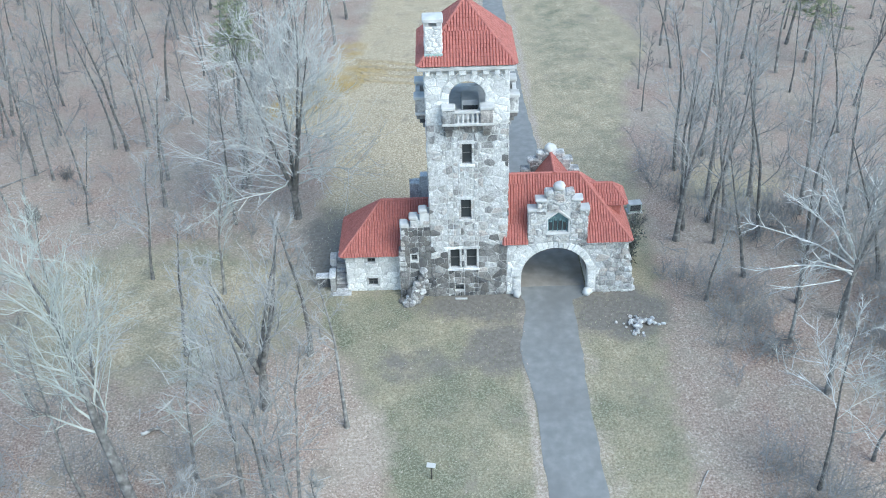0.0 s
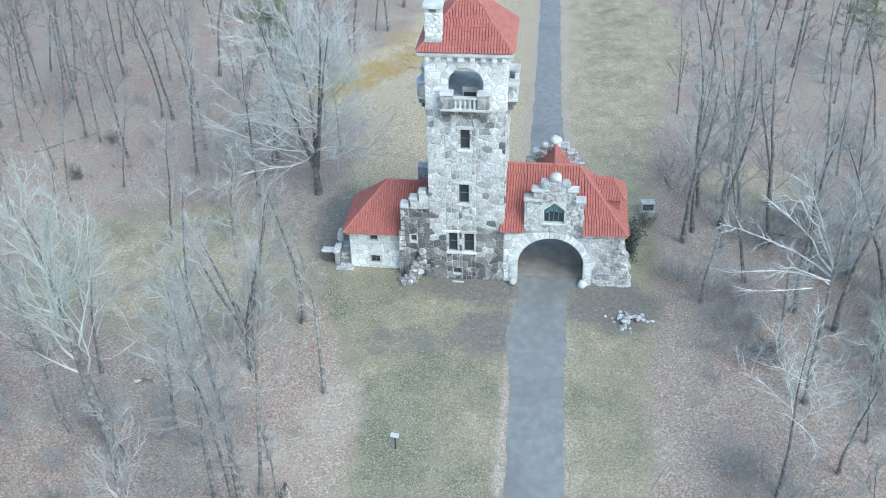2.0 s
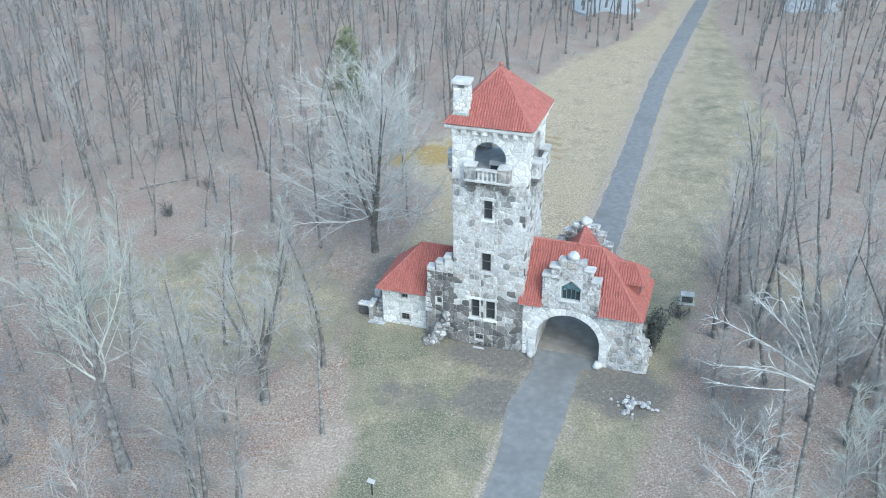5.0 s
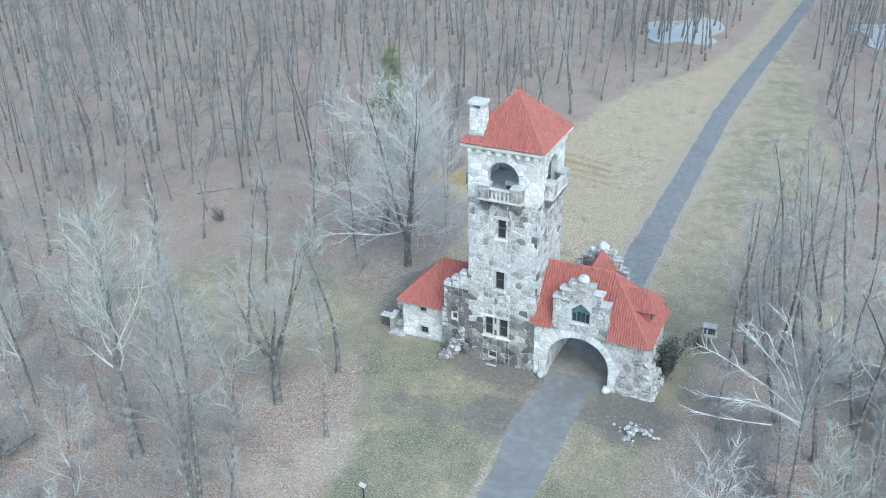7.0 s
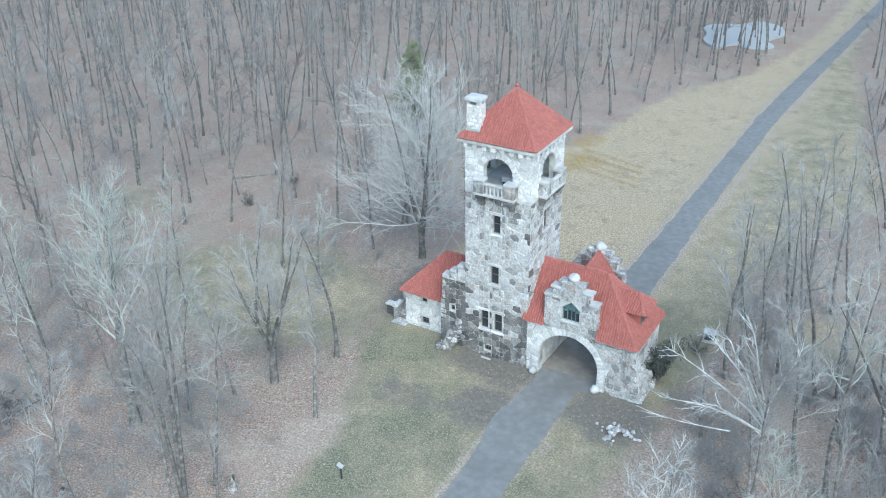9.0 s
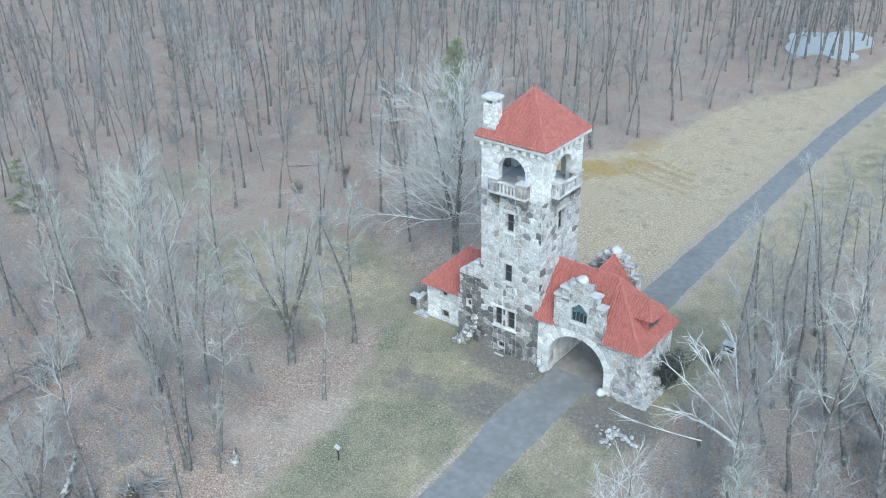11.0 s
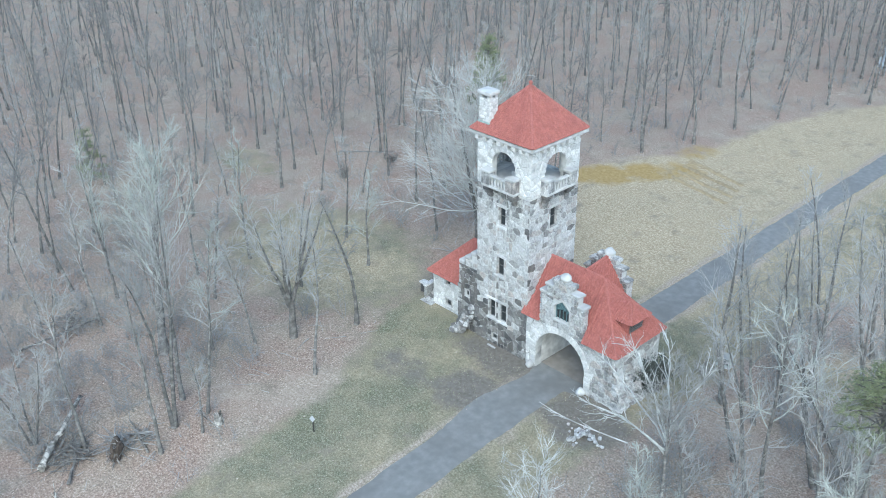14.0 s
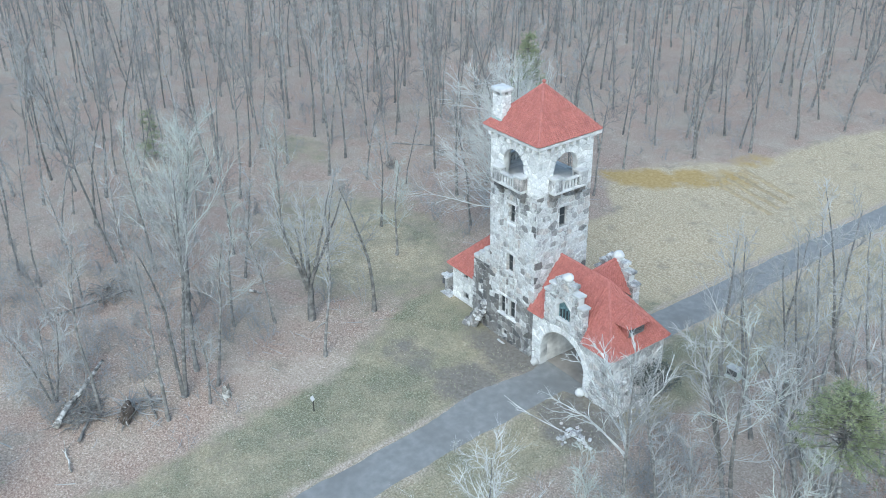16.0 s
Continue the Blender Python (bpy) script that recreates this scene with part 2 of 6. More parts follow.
def grass_at(x, y):
    """1 on the open lawn and field, 0 in the woods, with a soft edge; arrays welcome."""
    inside = np.minimum(x - np.interp(y, EDGE_Y, EDGE_L), np.interp(y, EDGE_Y, EDGE_R) - x)
    lawn = np.clip(0.5 + inside / 5.0, 0, 1)
    glade = 0.72 * np.clip(1.6 - np.hypot((x + 24) / 17.0, (y + 0.5) / 11.0) * 1.2, 0, 1)
    clearing = 0.55 * np.clip(1.5 - np.hypot((x + 50) / 9.0, (y - 7.0) / 5.0) * 1.2, 0, 1)
    opening = 0.6 * np.clip(1.5 - np.hypot((x - 24) / 8.0, (y - 15) / 7.0) * 1.2, 0, 1)
    return np.maximum(np.maximum(np.maximum(lawn, glade), clearing), opening)


ROAD_Y = [-420, -20, -9, 0, 6, 20, 34, 57, 67, 84, 100, 120, 160, 420]
ROAD_L = [4.1, 4.1, 4.0, 4.05, 4.1, 4.15, 4.2, 4.05, 4.0, 4.6, 5.5, 6.6, 8.6, 22]
ROAD_R = [7.75, 7.75, 7.65, 7.8, 7.7, 7.4, 7.0, 6.65, 6.6, 7.2, 7.9, 8.8, 10.8, 24]


def dip(x, y):
    """The lawn and drive fall away on the near side of the gate, the woods beside them less."""
    d = np.maximum(-1.5 - y, 0)
    return -0.08 * d * d / (d + 4.0) * np.clip(0.3 + (x + 13.0) / 11.0, 0.3, 1.0) * np.clip(1 - (d - 45) / 60, 0, 1)


def swell(x, y):
    """Height of the ground: level round the building, falling towards the drive's near end, gently uneven away from the road."""
    away = np.clip((np.hypot(np.maximum(np.abs(x - 1.5) - 11, 0), np.maximum(np.abs(y - 2) - 6, 0)) - 2) / 10, 0, 1)
    off_road = np.clip((np.abs(x - 6) - 3) / 6, 0, 1)
    return dip(x, y) + away * off_road * (0.22 * np.sin(x * 0.21 + 1.3 * np.sin(y * 0.11)) * np.sin(y * 0.17 + 0.6) + 0.07 * np.sin(x * 0.9 + y * 0.35) * np.sin(y * 0.7 - x * 0.2))


def build_ground():
    near_x, near_y = np.arange(-150, 111, 1.25), np.arange(-80, 201, 1.25)
    far = np.array([260, 420, 800, 1500, 3000, 4500])
    xs = np.concatenate([-far[::-1], near_x, far])
    ys = np.concatenate([-far[::-1], near_y, far])
    gx, gy = np.meshgrid(xs, ys)
    gz = swell(gx, gy)
    nx, ny = len(xs), len(ys)
    idx = np.arange(nx * ny).reshape(ny, nx)
    faces = np.stack([idx[:-1, :-1], idx[:-1, 1:], idx[1:, 1:], idx[1:, :-1]], -1).reshape(-1, 4)
    me = bpy.data.meshes.new("ground")
    me.from_pydata(np.stack([gx, gy, gz], -1).reshape(-1, 3).tolist(), [], faces.tolist())
    me.shade_smooth()
    me.materials.append(GROUND)
    soft = lambda cx, cy, rx, ry, k=1.0: k * np.clip(1.5 - np.hypot((gx - cx) / rx, (gy - cy) / ry), 0, 1)
    masks = {
        "grass": grass_at(gx, gy),
        "olive": np.maximum(soft(-19, 32.5, 3.2, 2.0, 0.75), np.maximum(np.maximum(soft(-16, 35, 3.4, 2.6, 0.8), soft(-13.2, 38.5, 3.0, 3.0, 0.72)), np.maximum(soft(-10.5, 42, 3, 3.4, 0.6), soft(-12.5, 48, 3, 4, 0.5)))),
        "dry": np.maximum(np.maximum(np.maximum(soft(21, 7, 8, 9, 0.5), soft(-7.4, -15.0, 2.6, 4.2, 0.62)), soft(-10.5, -20.0, 3.5, 3.0, 0.5)), np.maximum(0.66 * np.clip(1.3 - np.abs(gx - np.interp(gy, ROAD_Y, ROAD_R) - 0.35) / 0.9, 0, 1),
               0.66 * np.clip(1.3 - np.abs(gx - np.interp(gy, ROAD_Y, ROAD_L) + 0.35) / 0.9, 0, 1))),
        "straw": np.maximum(np.clip((gy - 7) / 14, 0, 0.62) * (1 - 0.2 * np.clip((gx - 6) / 4, 0, 1)) + 0.08 * np.clip((5 - gx) / 6, 0, 1) * np.clip((gy - 12) / 8, 0, 1) + soft(-6, 24, 7, 12, 0.25), np.maximum(soft(-24, -1, 14, 9, 0.5), soft(24, 15, 8, 7, 0.35))),
        "bare": np.maximum(soft(0.5, -1.2, 5.5, 2.2, 0.75), np.maximum(np.maximum(soft(2.2, -6.0, 3.2, 3.0, 0.8), soft(-4.0, -7.6, 4.2, 2.2, 0.56)), np.maximum(soft(11, -2.5, 4.2, 3.4, 0.8), soft(-11.5, 7, 3, 7, 0.7)))),
    }
    for key, values in masks.items():
        me.attributes.new(key, "FLOAT", "POINT").data.foreach_set("value", values.astype(np.float32).ravel())
    return tagged(new("ground", me), "leaf-strewn woodland floor with winter grass", "ground", kind="structure")


build_ground()


def pond_at(x, y):
    """Under 1 inside one of the ponds beyond the woods."""
    return min(math.hypot((x + 8) / 7, (y - 106) / 11), math.hypot((x - 25) / 7, (y - 116) / 11))


def build_road():
    rng = random.Random(4)
    bm = bmesh.new()
    rows = []
    y = -420.0
    while y < 420:
        wl_ = float(np.interp(y, ROAD_Y, ROAD_L)) + 0.2 * noise.noise((0, y * 0.35, 2)) + 0.05 * rng.uniform(-1, 1) - (0.2 if -0.6 < y < 6.2 else 0)
        wr_ = float(np.interp(y, ROAD_Y, ROAD_R)) + 0.2 * noise.noise((5, y * 0.35, 9)) + 0.05 * rng.uniform(-1, 1) + (1.1 if -0.6 < y < 6.2 else 0)
        if -11.0 < y < -2.0:
            wl_ -= 0.6 * math.sin(math.pi * (y + 11) / 9) ** 2
        rows.append([bm.verts.new((x, y, float(dip(x, y)) + 0.02 + 0.05 * (1 - ((k - 3) / 3) ** 2))) for k, x in ((k, wl_ + (wr_ - wl_) * k / 6) for k in range(7))])
        y += 0.5 if -70 <= y < 130 else 5.0
    for a, b in zip(rows, rows[1:]):
        for k in range(6):
            bm.faces.new((a[k], a[k + 1], b[k + 1], b[k]))
    ob = part("road", bm, ROADM)
    ob.data.shade_smooth()
    return tagged(ob, "worn grey asphalt drive through the gate arch", "road", kind="structure")


build_road()


# ---- the gatehouse ----
TC, TH = 2.75, 2.8          # tower: centre in depth, half width
TOWER_TOP = 18.75
gatehouse = thing("gatehouse", "rubble stone gatehouse tower with red tiled roofs", "gatehouse")


def wall_at(name, outline, holes, thick, m, mat=None, parent=None, label=""):
    bm = slab_with_holes(outline, holes, thick)
    bm.transform(m)
    return part(name, bm, mat or MORTAR, parent or gatehouse, label)


# window openings of the tower's front, as x0, x1, z0, z1
FRONT_WINDOWS = [(-0.42, 0.28, 11.5, 13.1), (-0.56, 0.2, 6.95, 8.6), (-1.4, -0.7, 2.6, 4.3), (-0.2, 0.57, 2.6, 4.3), (-1.07, -0.4, 0.45, 1.05)]
SIDE_WINDOWS = [(-0.4, 0.4, 11.5, 13.2)]
BELFRY = arch_outline(0, 1.22, 15.05, 16.55)
tower_outline = [(-TH, 0), (TH, 0), (TH, TOWER_TOP), (-TH, TOWER_TOP)]
side_outline = [(-TH + 0.5, 0), (TH - 0.5, 0), (TH - 0.5, TOWER_TOP), (-TH + 0.5, TOWER_TOP)]
FRONT_M = pose(0, TC - TH, 0)
BACK_M = pose(0, TC + TH, 0, 0, 0, 180)
RIGHT_M = pose(TH, TC, 0, 0, 0, 90)
LEFT_M = pose(-TH, TC, 0, 0, 0, -90)
W_FRONT = wall_at("wall", tower_outline, [rect(*w) for w in FRONT_WINDOWS] + [BELFRY], 0.5, FRONT_M)
W_BACK = wall_at("wall", tower_outline, [BELFRY], 0.5, BACK_M)
W_RIGHT = wall_at("wall", side_outline, [rect(*w) for w in SIDE_WINDOWS] + [BELFRY], 0.5, RIGHT_M)
W_LEFT = wall_at("wall", side_outline, [rect(*w) for w in SIDE_WINDOWS] + [BELFRY], 0.5, LEFT_M)
part("belfry_floor", box(-TH + 0.5, TH - 0.5, TC - TH + 0.5, TC + TH - 0.5, 14.85, 15.05), GREYFLOOR, gatehouse, "grey belfry deck")
part("belfry_ceiling", box(-TH + 0.5, TH - 0.5, TC - TH + 0.5, TC + TH - 0.5, 18.45, 18.6), WOOD, gatehouse)
hatch = part("roof_hatch", box(-0.35, 0.85, 1.2, 2.6, 15.05, 15.8, 0.03), GREYFLOOR, gatehouse, "grey painted access hatch")
# thin dark sheet on the solid box: the shade inside the hatch, put in as colour
part("hatch_opening_shade", box(-0.25, 0.75, 1.17, 1.2, 15.12, 15.42), GLASS, hatch)

# cornice
for x0, x1, y0, y1 in ((-3.27, 3.27, TC - 3.27, TC - 2.6), (-3.27, 3.27, TC + 2.6, TC + 3.27), (-3.27, -2.6, TC - 2.6, TC + 2.6), (2.6, 3.27, TC - 2.6, TC + 2.6)):
    part("cornice", box(x0, x1, y0, y1, 18.72, 18.97, 0.03, 0.01), PALE, gatehouse, "pale stone cornice")


def tile_plane(verts, faces, poly, row=0.3, col=0.2, lift=0.065):
    """Barrel tiles over a flat polygon whose first edge is the eave, added to verts and faces."""
    p = [Vector(q) for q in poly]
    u = (p[1] - p[0]).normalized()
    nrm = (p[1] - p[0]).cross(p[2] - p[1]).normalized()
    if nrm.z < 0:
        nrm = -nrm
    v = nrm.cross(u)
    if v.z < 0:
        v = -v
    flat = [((q - p[0]).dot(u), (q - p[0]).dot(v)) for q in p]
    o = len(verts)
    verts.extend(tuple(q) for q in p)
    faces.append(tuple(range(o, o + len(p))))
    top = max(b for _, b in flat)
    rng = random.Random(len(verts))

    def span(w):
        cut = []
        for i in range(len(flat)):
            (a0, b0), (a1, b1) = flat[i], flat[(i + 1) % len(flat)]
            if (b0 - w) * (b1 - w) <= 0 and b0 != b1:
                cut.append(a0 + (a1 - a0) * (w - b0) / (b1 - b0))
        return (min(cut), max(cut)) if len(cut) > 1 else None
    w = -0.06
    while w < top - 0.05:
        s = span(max(min(w + row * 0.5, top - 0.02), 0.005))
        if s:
            count = int((s[1] - s[0]) / col)
            off = (s[1] - s[0] - count * col) / 2
            for i in range(count):
                a = s[0] + off + (i + 0.5) * col
                jit = rng.uniform(-0.012, 0.012)
                o = len(verts)
                for w2, lf in ((w + jit, lift), (min(w + row * 1.12, top), lift * 0.35)):
                    for k, h in ((-0.5, 0.0), (-0.24, 0.085), (0.24, 0.085), (0.5, 0.0)):
                        verts.append(tuple(p[0] + u * (a + k * col) + v * w2 + nrm * (lf + h)))
                for k in range(3):
                    faces.append((o + k, o + k + 1, o + 5 + k, o + 4 + k))
                faces.append((o + 3, o + 2, o + 1, o))
        w += row


def ridge_caps(verts, faces, a, b, r=0.13, step=0.42):
    """Half-round cap tiles along a hip or a ridge from a to b."""
    a, b = Vector(a), Vector(b)
    d = (b - a).normalized()
    side = d.cross(Vector((0, 0, 1))).normalized()
    up = side.cross(d)
    n = max(1, int((b - a).length / step))
    for i in range(n):
        o = len(verts)
        for t, k in ((i / n, 1.0), (min((i + 1.12) / n, 1.0), 0.82)):
            c = a + (b - a) * t
            for j in range(6):
                g = math.pi * j / 5
                verts.append(tuple(c + side * (r * k * math.cos(g)) + up * (r * k * math.sin(g) + 0.02)))
        for j in range(5):
            faces.append((o + j, o + j + 1, o + 7 + j, o + 6 + j))
        faces.append(tuple(range(o + 5, o - 1, -1)))


def roof_part(name, planes, caps, label, parent=None):
    verts, faces = [], []
    for poly in planes:
        tile_plane(verts, faces, poly)
    for a, b in caps:
        ridge_caps(verts, faces, a, b)
    return mesh_part(name, verts, faces, ROOF, parent or gatehouse, label)


E0, APEX = 3.22, (0, TC, 22.42)
c1, c2, c3, c4 = (-E0, TC - E0, 19.05), (E0, TC - E0, 19.05), (E0, TC + E0, 19.05), (-E0, TC + E0, 19.05)
tower_roof = roof_part("roof", [(c1, c2, APEX), (c2, c3, APEX), (c3, c4, APEX), (c4, c1, APEX)],
                       [(c, APEX) for c in (c1, c2, c3, c4)], "pyramid roof of red clay tiles")
part("soffit", box(-E0 + 0.03, E0 - 0.03, TC - E0 + 0.03, TC + E0 - 0.03, 18.99, 19.04), PALE, tower_roof)


def lathe(profile, seg=14, at=(0, 0, 0)):
    bm = bmesh.new()
    rings = [[bm.verts.new((at[0] + r * math.cos(2 * math.pi * i / seg), at[1] + r * math.sin(2 * math.pi * i / seg), at[2] + z)) for i in range(seg)] for r, z in profile]
    for a, b in zip(rings, rings[1:]):
        for i in range(seg):
            bm.faces.new((a[i], a[(i + 1) % seg], b[(i + 1) % seg], b[i]))
    bm.faces.new(list(reversed(rings[0])))
    bm.faces.new(rings[-1])
    return bm


part("finial", lathe([(0.16, 0), (0.13, 0.1), (0.09, 0.16), (0.15, 0.24), (0.16, 0.32), (0.11, 0.41), (0.02, 0.46)], 12, (0, TC, 22.38)), ROOF, tower_roof, "red clay ball finial")

# gate wing: x 2.8 to 12.1, arch through it
GX, GR = 6.42, 2.5
WING_D = 5.6
GATE_ARCH = arch_outline(GX, GR, 0.0, 1.68, 22)
WING_TOP = 4.8
gate_outline = [(2.8, 0)] + [(GX - GR, 0)] + GATE_ARCH[-2:0:-1] + [(GX + GR, 0), (12.45, 0), (12.2, 2.0), (11.75, WING_TOP), (2.8, WING_TOP)]
W_GATE = wall_at("wall", gate_outline, [], 0.7, pose(0, -0.05, 0))
wall_at("wall", [(min(x, 11.75), z) for x, z in gate_outline if (x, z) != (12.2, 2.0)], [], 0.7, pose(0, WING_D - 0.7, 0))


def passage():
    """The vault and side walls of the passage under the roof."""
    bm = bmesh.new()
    prof = [(GX + GR, 0.0)] + GATE_ARCH[1:-1] + [(GX - GR, 0.0)]
    prof = [(x, z) for i, (x, z) in enumerate(prof) if i == 0 or (x, z) != prof[i - 1]]
    rows = []
    for y, grow_ in ((0.65, 0.0), (WING_D - 0.7, 0.0)):
        rows.append([bm.verts.new((GX + (x - GX) * 1.04, y, z * 1.02)) for x, z in prof])
    for i in range(len(prof) - 1):
        bm.faces.new((rows[0][i], rows[0][i + 1], rows[1][i + 1], rows[1][i]))
    return part("passage_vault", bm, STONE, gatehouse, "dim stone passage vault")


passage()
part("passage_floor", box(GX - GR + 0.02, GX + GR - 0.02, 0.75, WING_D + 0.6, 0.05, 0.085), EARTH, gatehouse, "brown trodden earth floor")
W_END = part("wall", box(11.0, 11.75, 0.65, WING_D - 0.7, 0, WING_TOP), MORTAR, gatehouse)
RIDGE_Z, RX = 8.95, 8.2
e1, e2, e3, e4 = (2.45, -0.35, 4.8), (12.0, -0.35, 4.8), (12.0, WING_D + 0.3, 4.8), (2.82, WING_D + 0.3, 4.8)
ra, rb = (2.82, TC, RIDGE_Z), (RX, TC, RIDGE_Z)


def on_front(x, y):
    """A point of the gate roof's front slope."""
    return (x, y, 4.8 + (y + 0.35) * (RIDGE_Z - 4.8) / (TC + 0.35))


gl, gr = GX - 2.06, GX + 2.22
hip_y = -0.35 + (12.0 - gr) / (12.0 - RX) * (TC + 0.35)
gate_roof = roof_part("roof", [(e1, on_front(gl, -0.35), on_front(gl, TC), ra), (on_front(gl, 0.3), on_front(RX, 0.3), rb, on_front(gl, TC)),
                               (on_front(RX, 0.3), on_front(gr, 0.3), on_front(gr, min(hip_y, TC)), rb),
                               (on_front(gr, -0.35), e2, on_front(gr, min(hip_y, TC))), (e2, e3, rb), (e3, e4, ra, rb)], [(e2, rb), (e3, rb), (ra, rb)], "hipped roof of red clay tiles")
part("eave_band", box(2.86, GX - 2.1, -0.3, -0.16, 4.62, 4.78, 0.02), PALE, gatehouse)
part("eave_band", box(GX + 2.26, 11.98, -0.3, -0.16, 4.62, 4.78, 0.02), PALE, gatehouse)
part("eave_band", box(11.76, 11.98, -0.05, WING_D + 0.2, 4.62, 4.78, 0.02), PALE, gatehouse)
# cross gable behind the ridge
k0, k1 = (GX, 2.6, 9.0), (GX, WING_D - 0.1, 9.3)
roof_part("cross_gable_roof", [((GX - 2.0, WING_D - 0.1, 6.6), (GX - 0.1, 2.7, 8.9), k0, k1), ((GX + 0.1, 2.7, 8.9), (GX + 2.0, WING_D - 0.1, 6.6), k1, k0)], [(k0, k1)], "red tiled cross gable")
# dormer on the hip end: dark cheeks under a small hipped roof
v1, v2, v3, v4 = (9.9, TC - 1.25, 6.82), (11.75, TC - 1.25, 6.82), (11.75, TC + 1.25, 6.82), (9.9, TC + 1.25, 6.82)
d_in, d_out = (9.0, TC, 7.98), (10.75, TC, 7.98)
dormer = roof_part("dormer_roof", [(v1, v2, d_out, d_in), (v2, v3, d_out), (v3, v4, d_in, d_out)], [(d_in, d_out), (v2, d_out), (v3, d_out)], "small red tiled dormer")
part("cheek", box(9.6, 11.35, TC - 0.95, TC + 0.95, 5.5, 6.8), ROOF, dormer, "red tile-hung dormer cheeks")
part("louvre_opening", box(11.352, 11.37, TC - 0.8, TC + 0.8, 5.75, 6.7), WOOD, dormer, "dark louvred opening")
for i in range(5):
    part("louvre", box(11.37, 11.42, TC - 0.8, TC + 0.8, 5.85 + 0.17 * i, 5.93 + 0.17 * i), WOOD, dormer)

# left wing
LX0, LX1, LY0, LY1 = -9.35, -2.8, 0.9, 5.6
LEFT_WINDOWS = [(-7.7, -7.1, 2.6, 3.2), (-7.75, -7.0, 0.45, 1.2)]
W_LOW = wall_at("wall", rect(LX0, -2.8, 0, 3.5), [rect(*w) for w in LEFT_WINDOWS], 0.5, pose(0, LY0, 0))
W_LOW_END = part("wall", box(LX0, LX0 + 0.5, LY0 + 0.5, LY1, 0, 3.5), MORTAR, gatehouse)
part("wall", box(LX0 + 0.5, LX1, LY1 - 0.5, LY1, 0, 3.5), MORTAR, gatehouse)
f1, f2, f3, f4 = (-9.7, 0.55, 3.45), (-2.82, 0.55, 3.45), (-2.82, 6.0, 3.45), (-9.7, 6.0, 3.45)
la, lb = (-6.5, 3.25, 6.75), (-2.82, 3.25, 6.75)
roof_part("roof", [(f1, f2, lb, la), (f4, f1, la), (f3, f4, la, lb)], [(f1, la), (f4, la), (la, lb)], "low hipped roof of red clay tiles")

# chimney
CX, CY = -2.15, 0.42
chimney = part("chimney", box(CX - 0.55, CX + 0.55, CY - 0.45, CY + 0.45, 18.6, 21.6, 0.02), MORTAR, gatehouse, "stone chimney")
part("chimney_cap", box(CX - 0.68, CX + 0.66, CY - 0.6, CY + 0.6, 21.88, 22.16, 0.05, 0.02), PALE, chimney, "pale slab cap")
for i, (dx, dy) in enumerate(((-0.4, -0.3), (0.4, -0.3), (-0.4, 0.3), (0.4, 0.3))):
    part("cap_post", box(CX + dx - 0.14, CX + dx + 0.14, CY + dy - 0.14, CY + dy + 0.14, 21.6, 21.88), PALE, chimney)
part("flashing", box(CX - 0.6, CX + 0.6, CY - 0.52, CY + 0.5, 19.2, 19.75, 0.01), COPPER, chimney, "verdigris copper flashing")


# ---- masonry: each stone its own piece ----
def clip_half(poly, px, pz, nx, nz):
    """The part of a convex polygon where (q - p).n <= 0."""
    out = []
    for i in range(len(poly)):
        a, b = poly[i], poly[(i + 1) % len(poly)]
        da, db = (a[0] - px) * nx + (a[1] - pz) * nz, (b[0] - px) * nx + (b[1] - pz) * nz
        if da <= 0:
            out.append(a)
        if da * db < 0:
            t = da / (da - db)
            out.append((a[0] + (b[0] - a[0]) * t, a[1] + (b[1] - a[1]) * t))
    return out


def area_of(p):
    return abs(sum(p[i][0] * p[(i + 1) % len(p)][1] - p[(i + 1) % len(p)][0] * p[i][1] for i in range(len(p)))) / 2


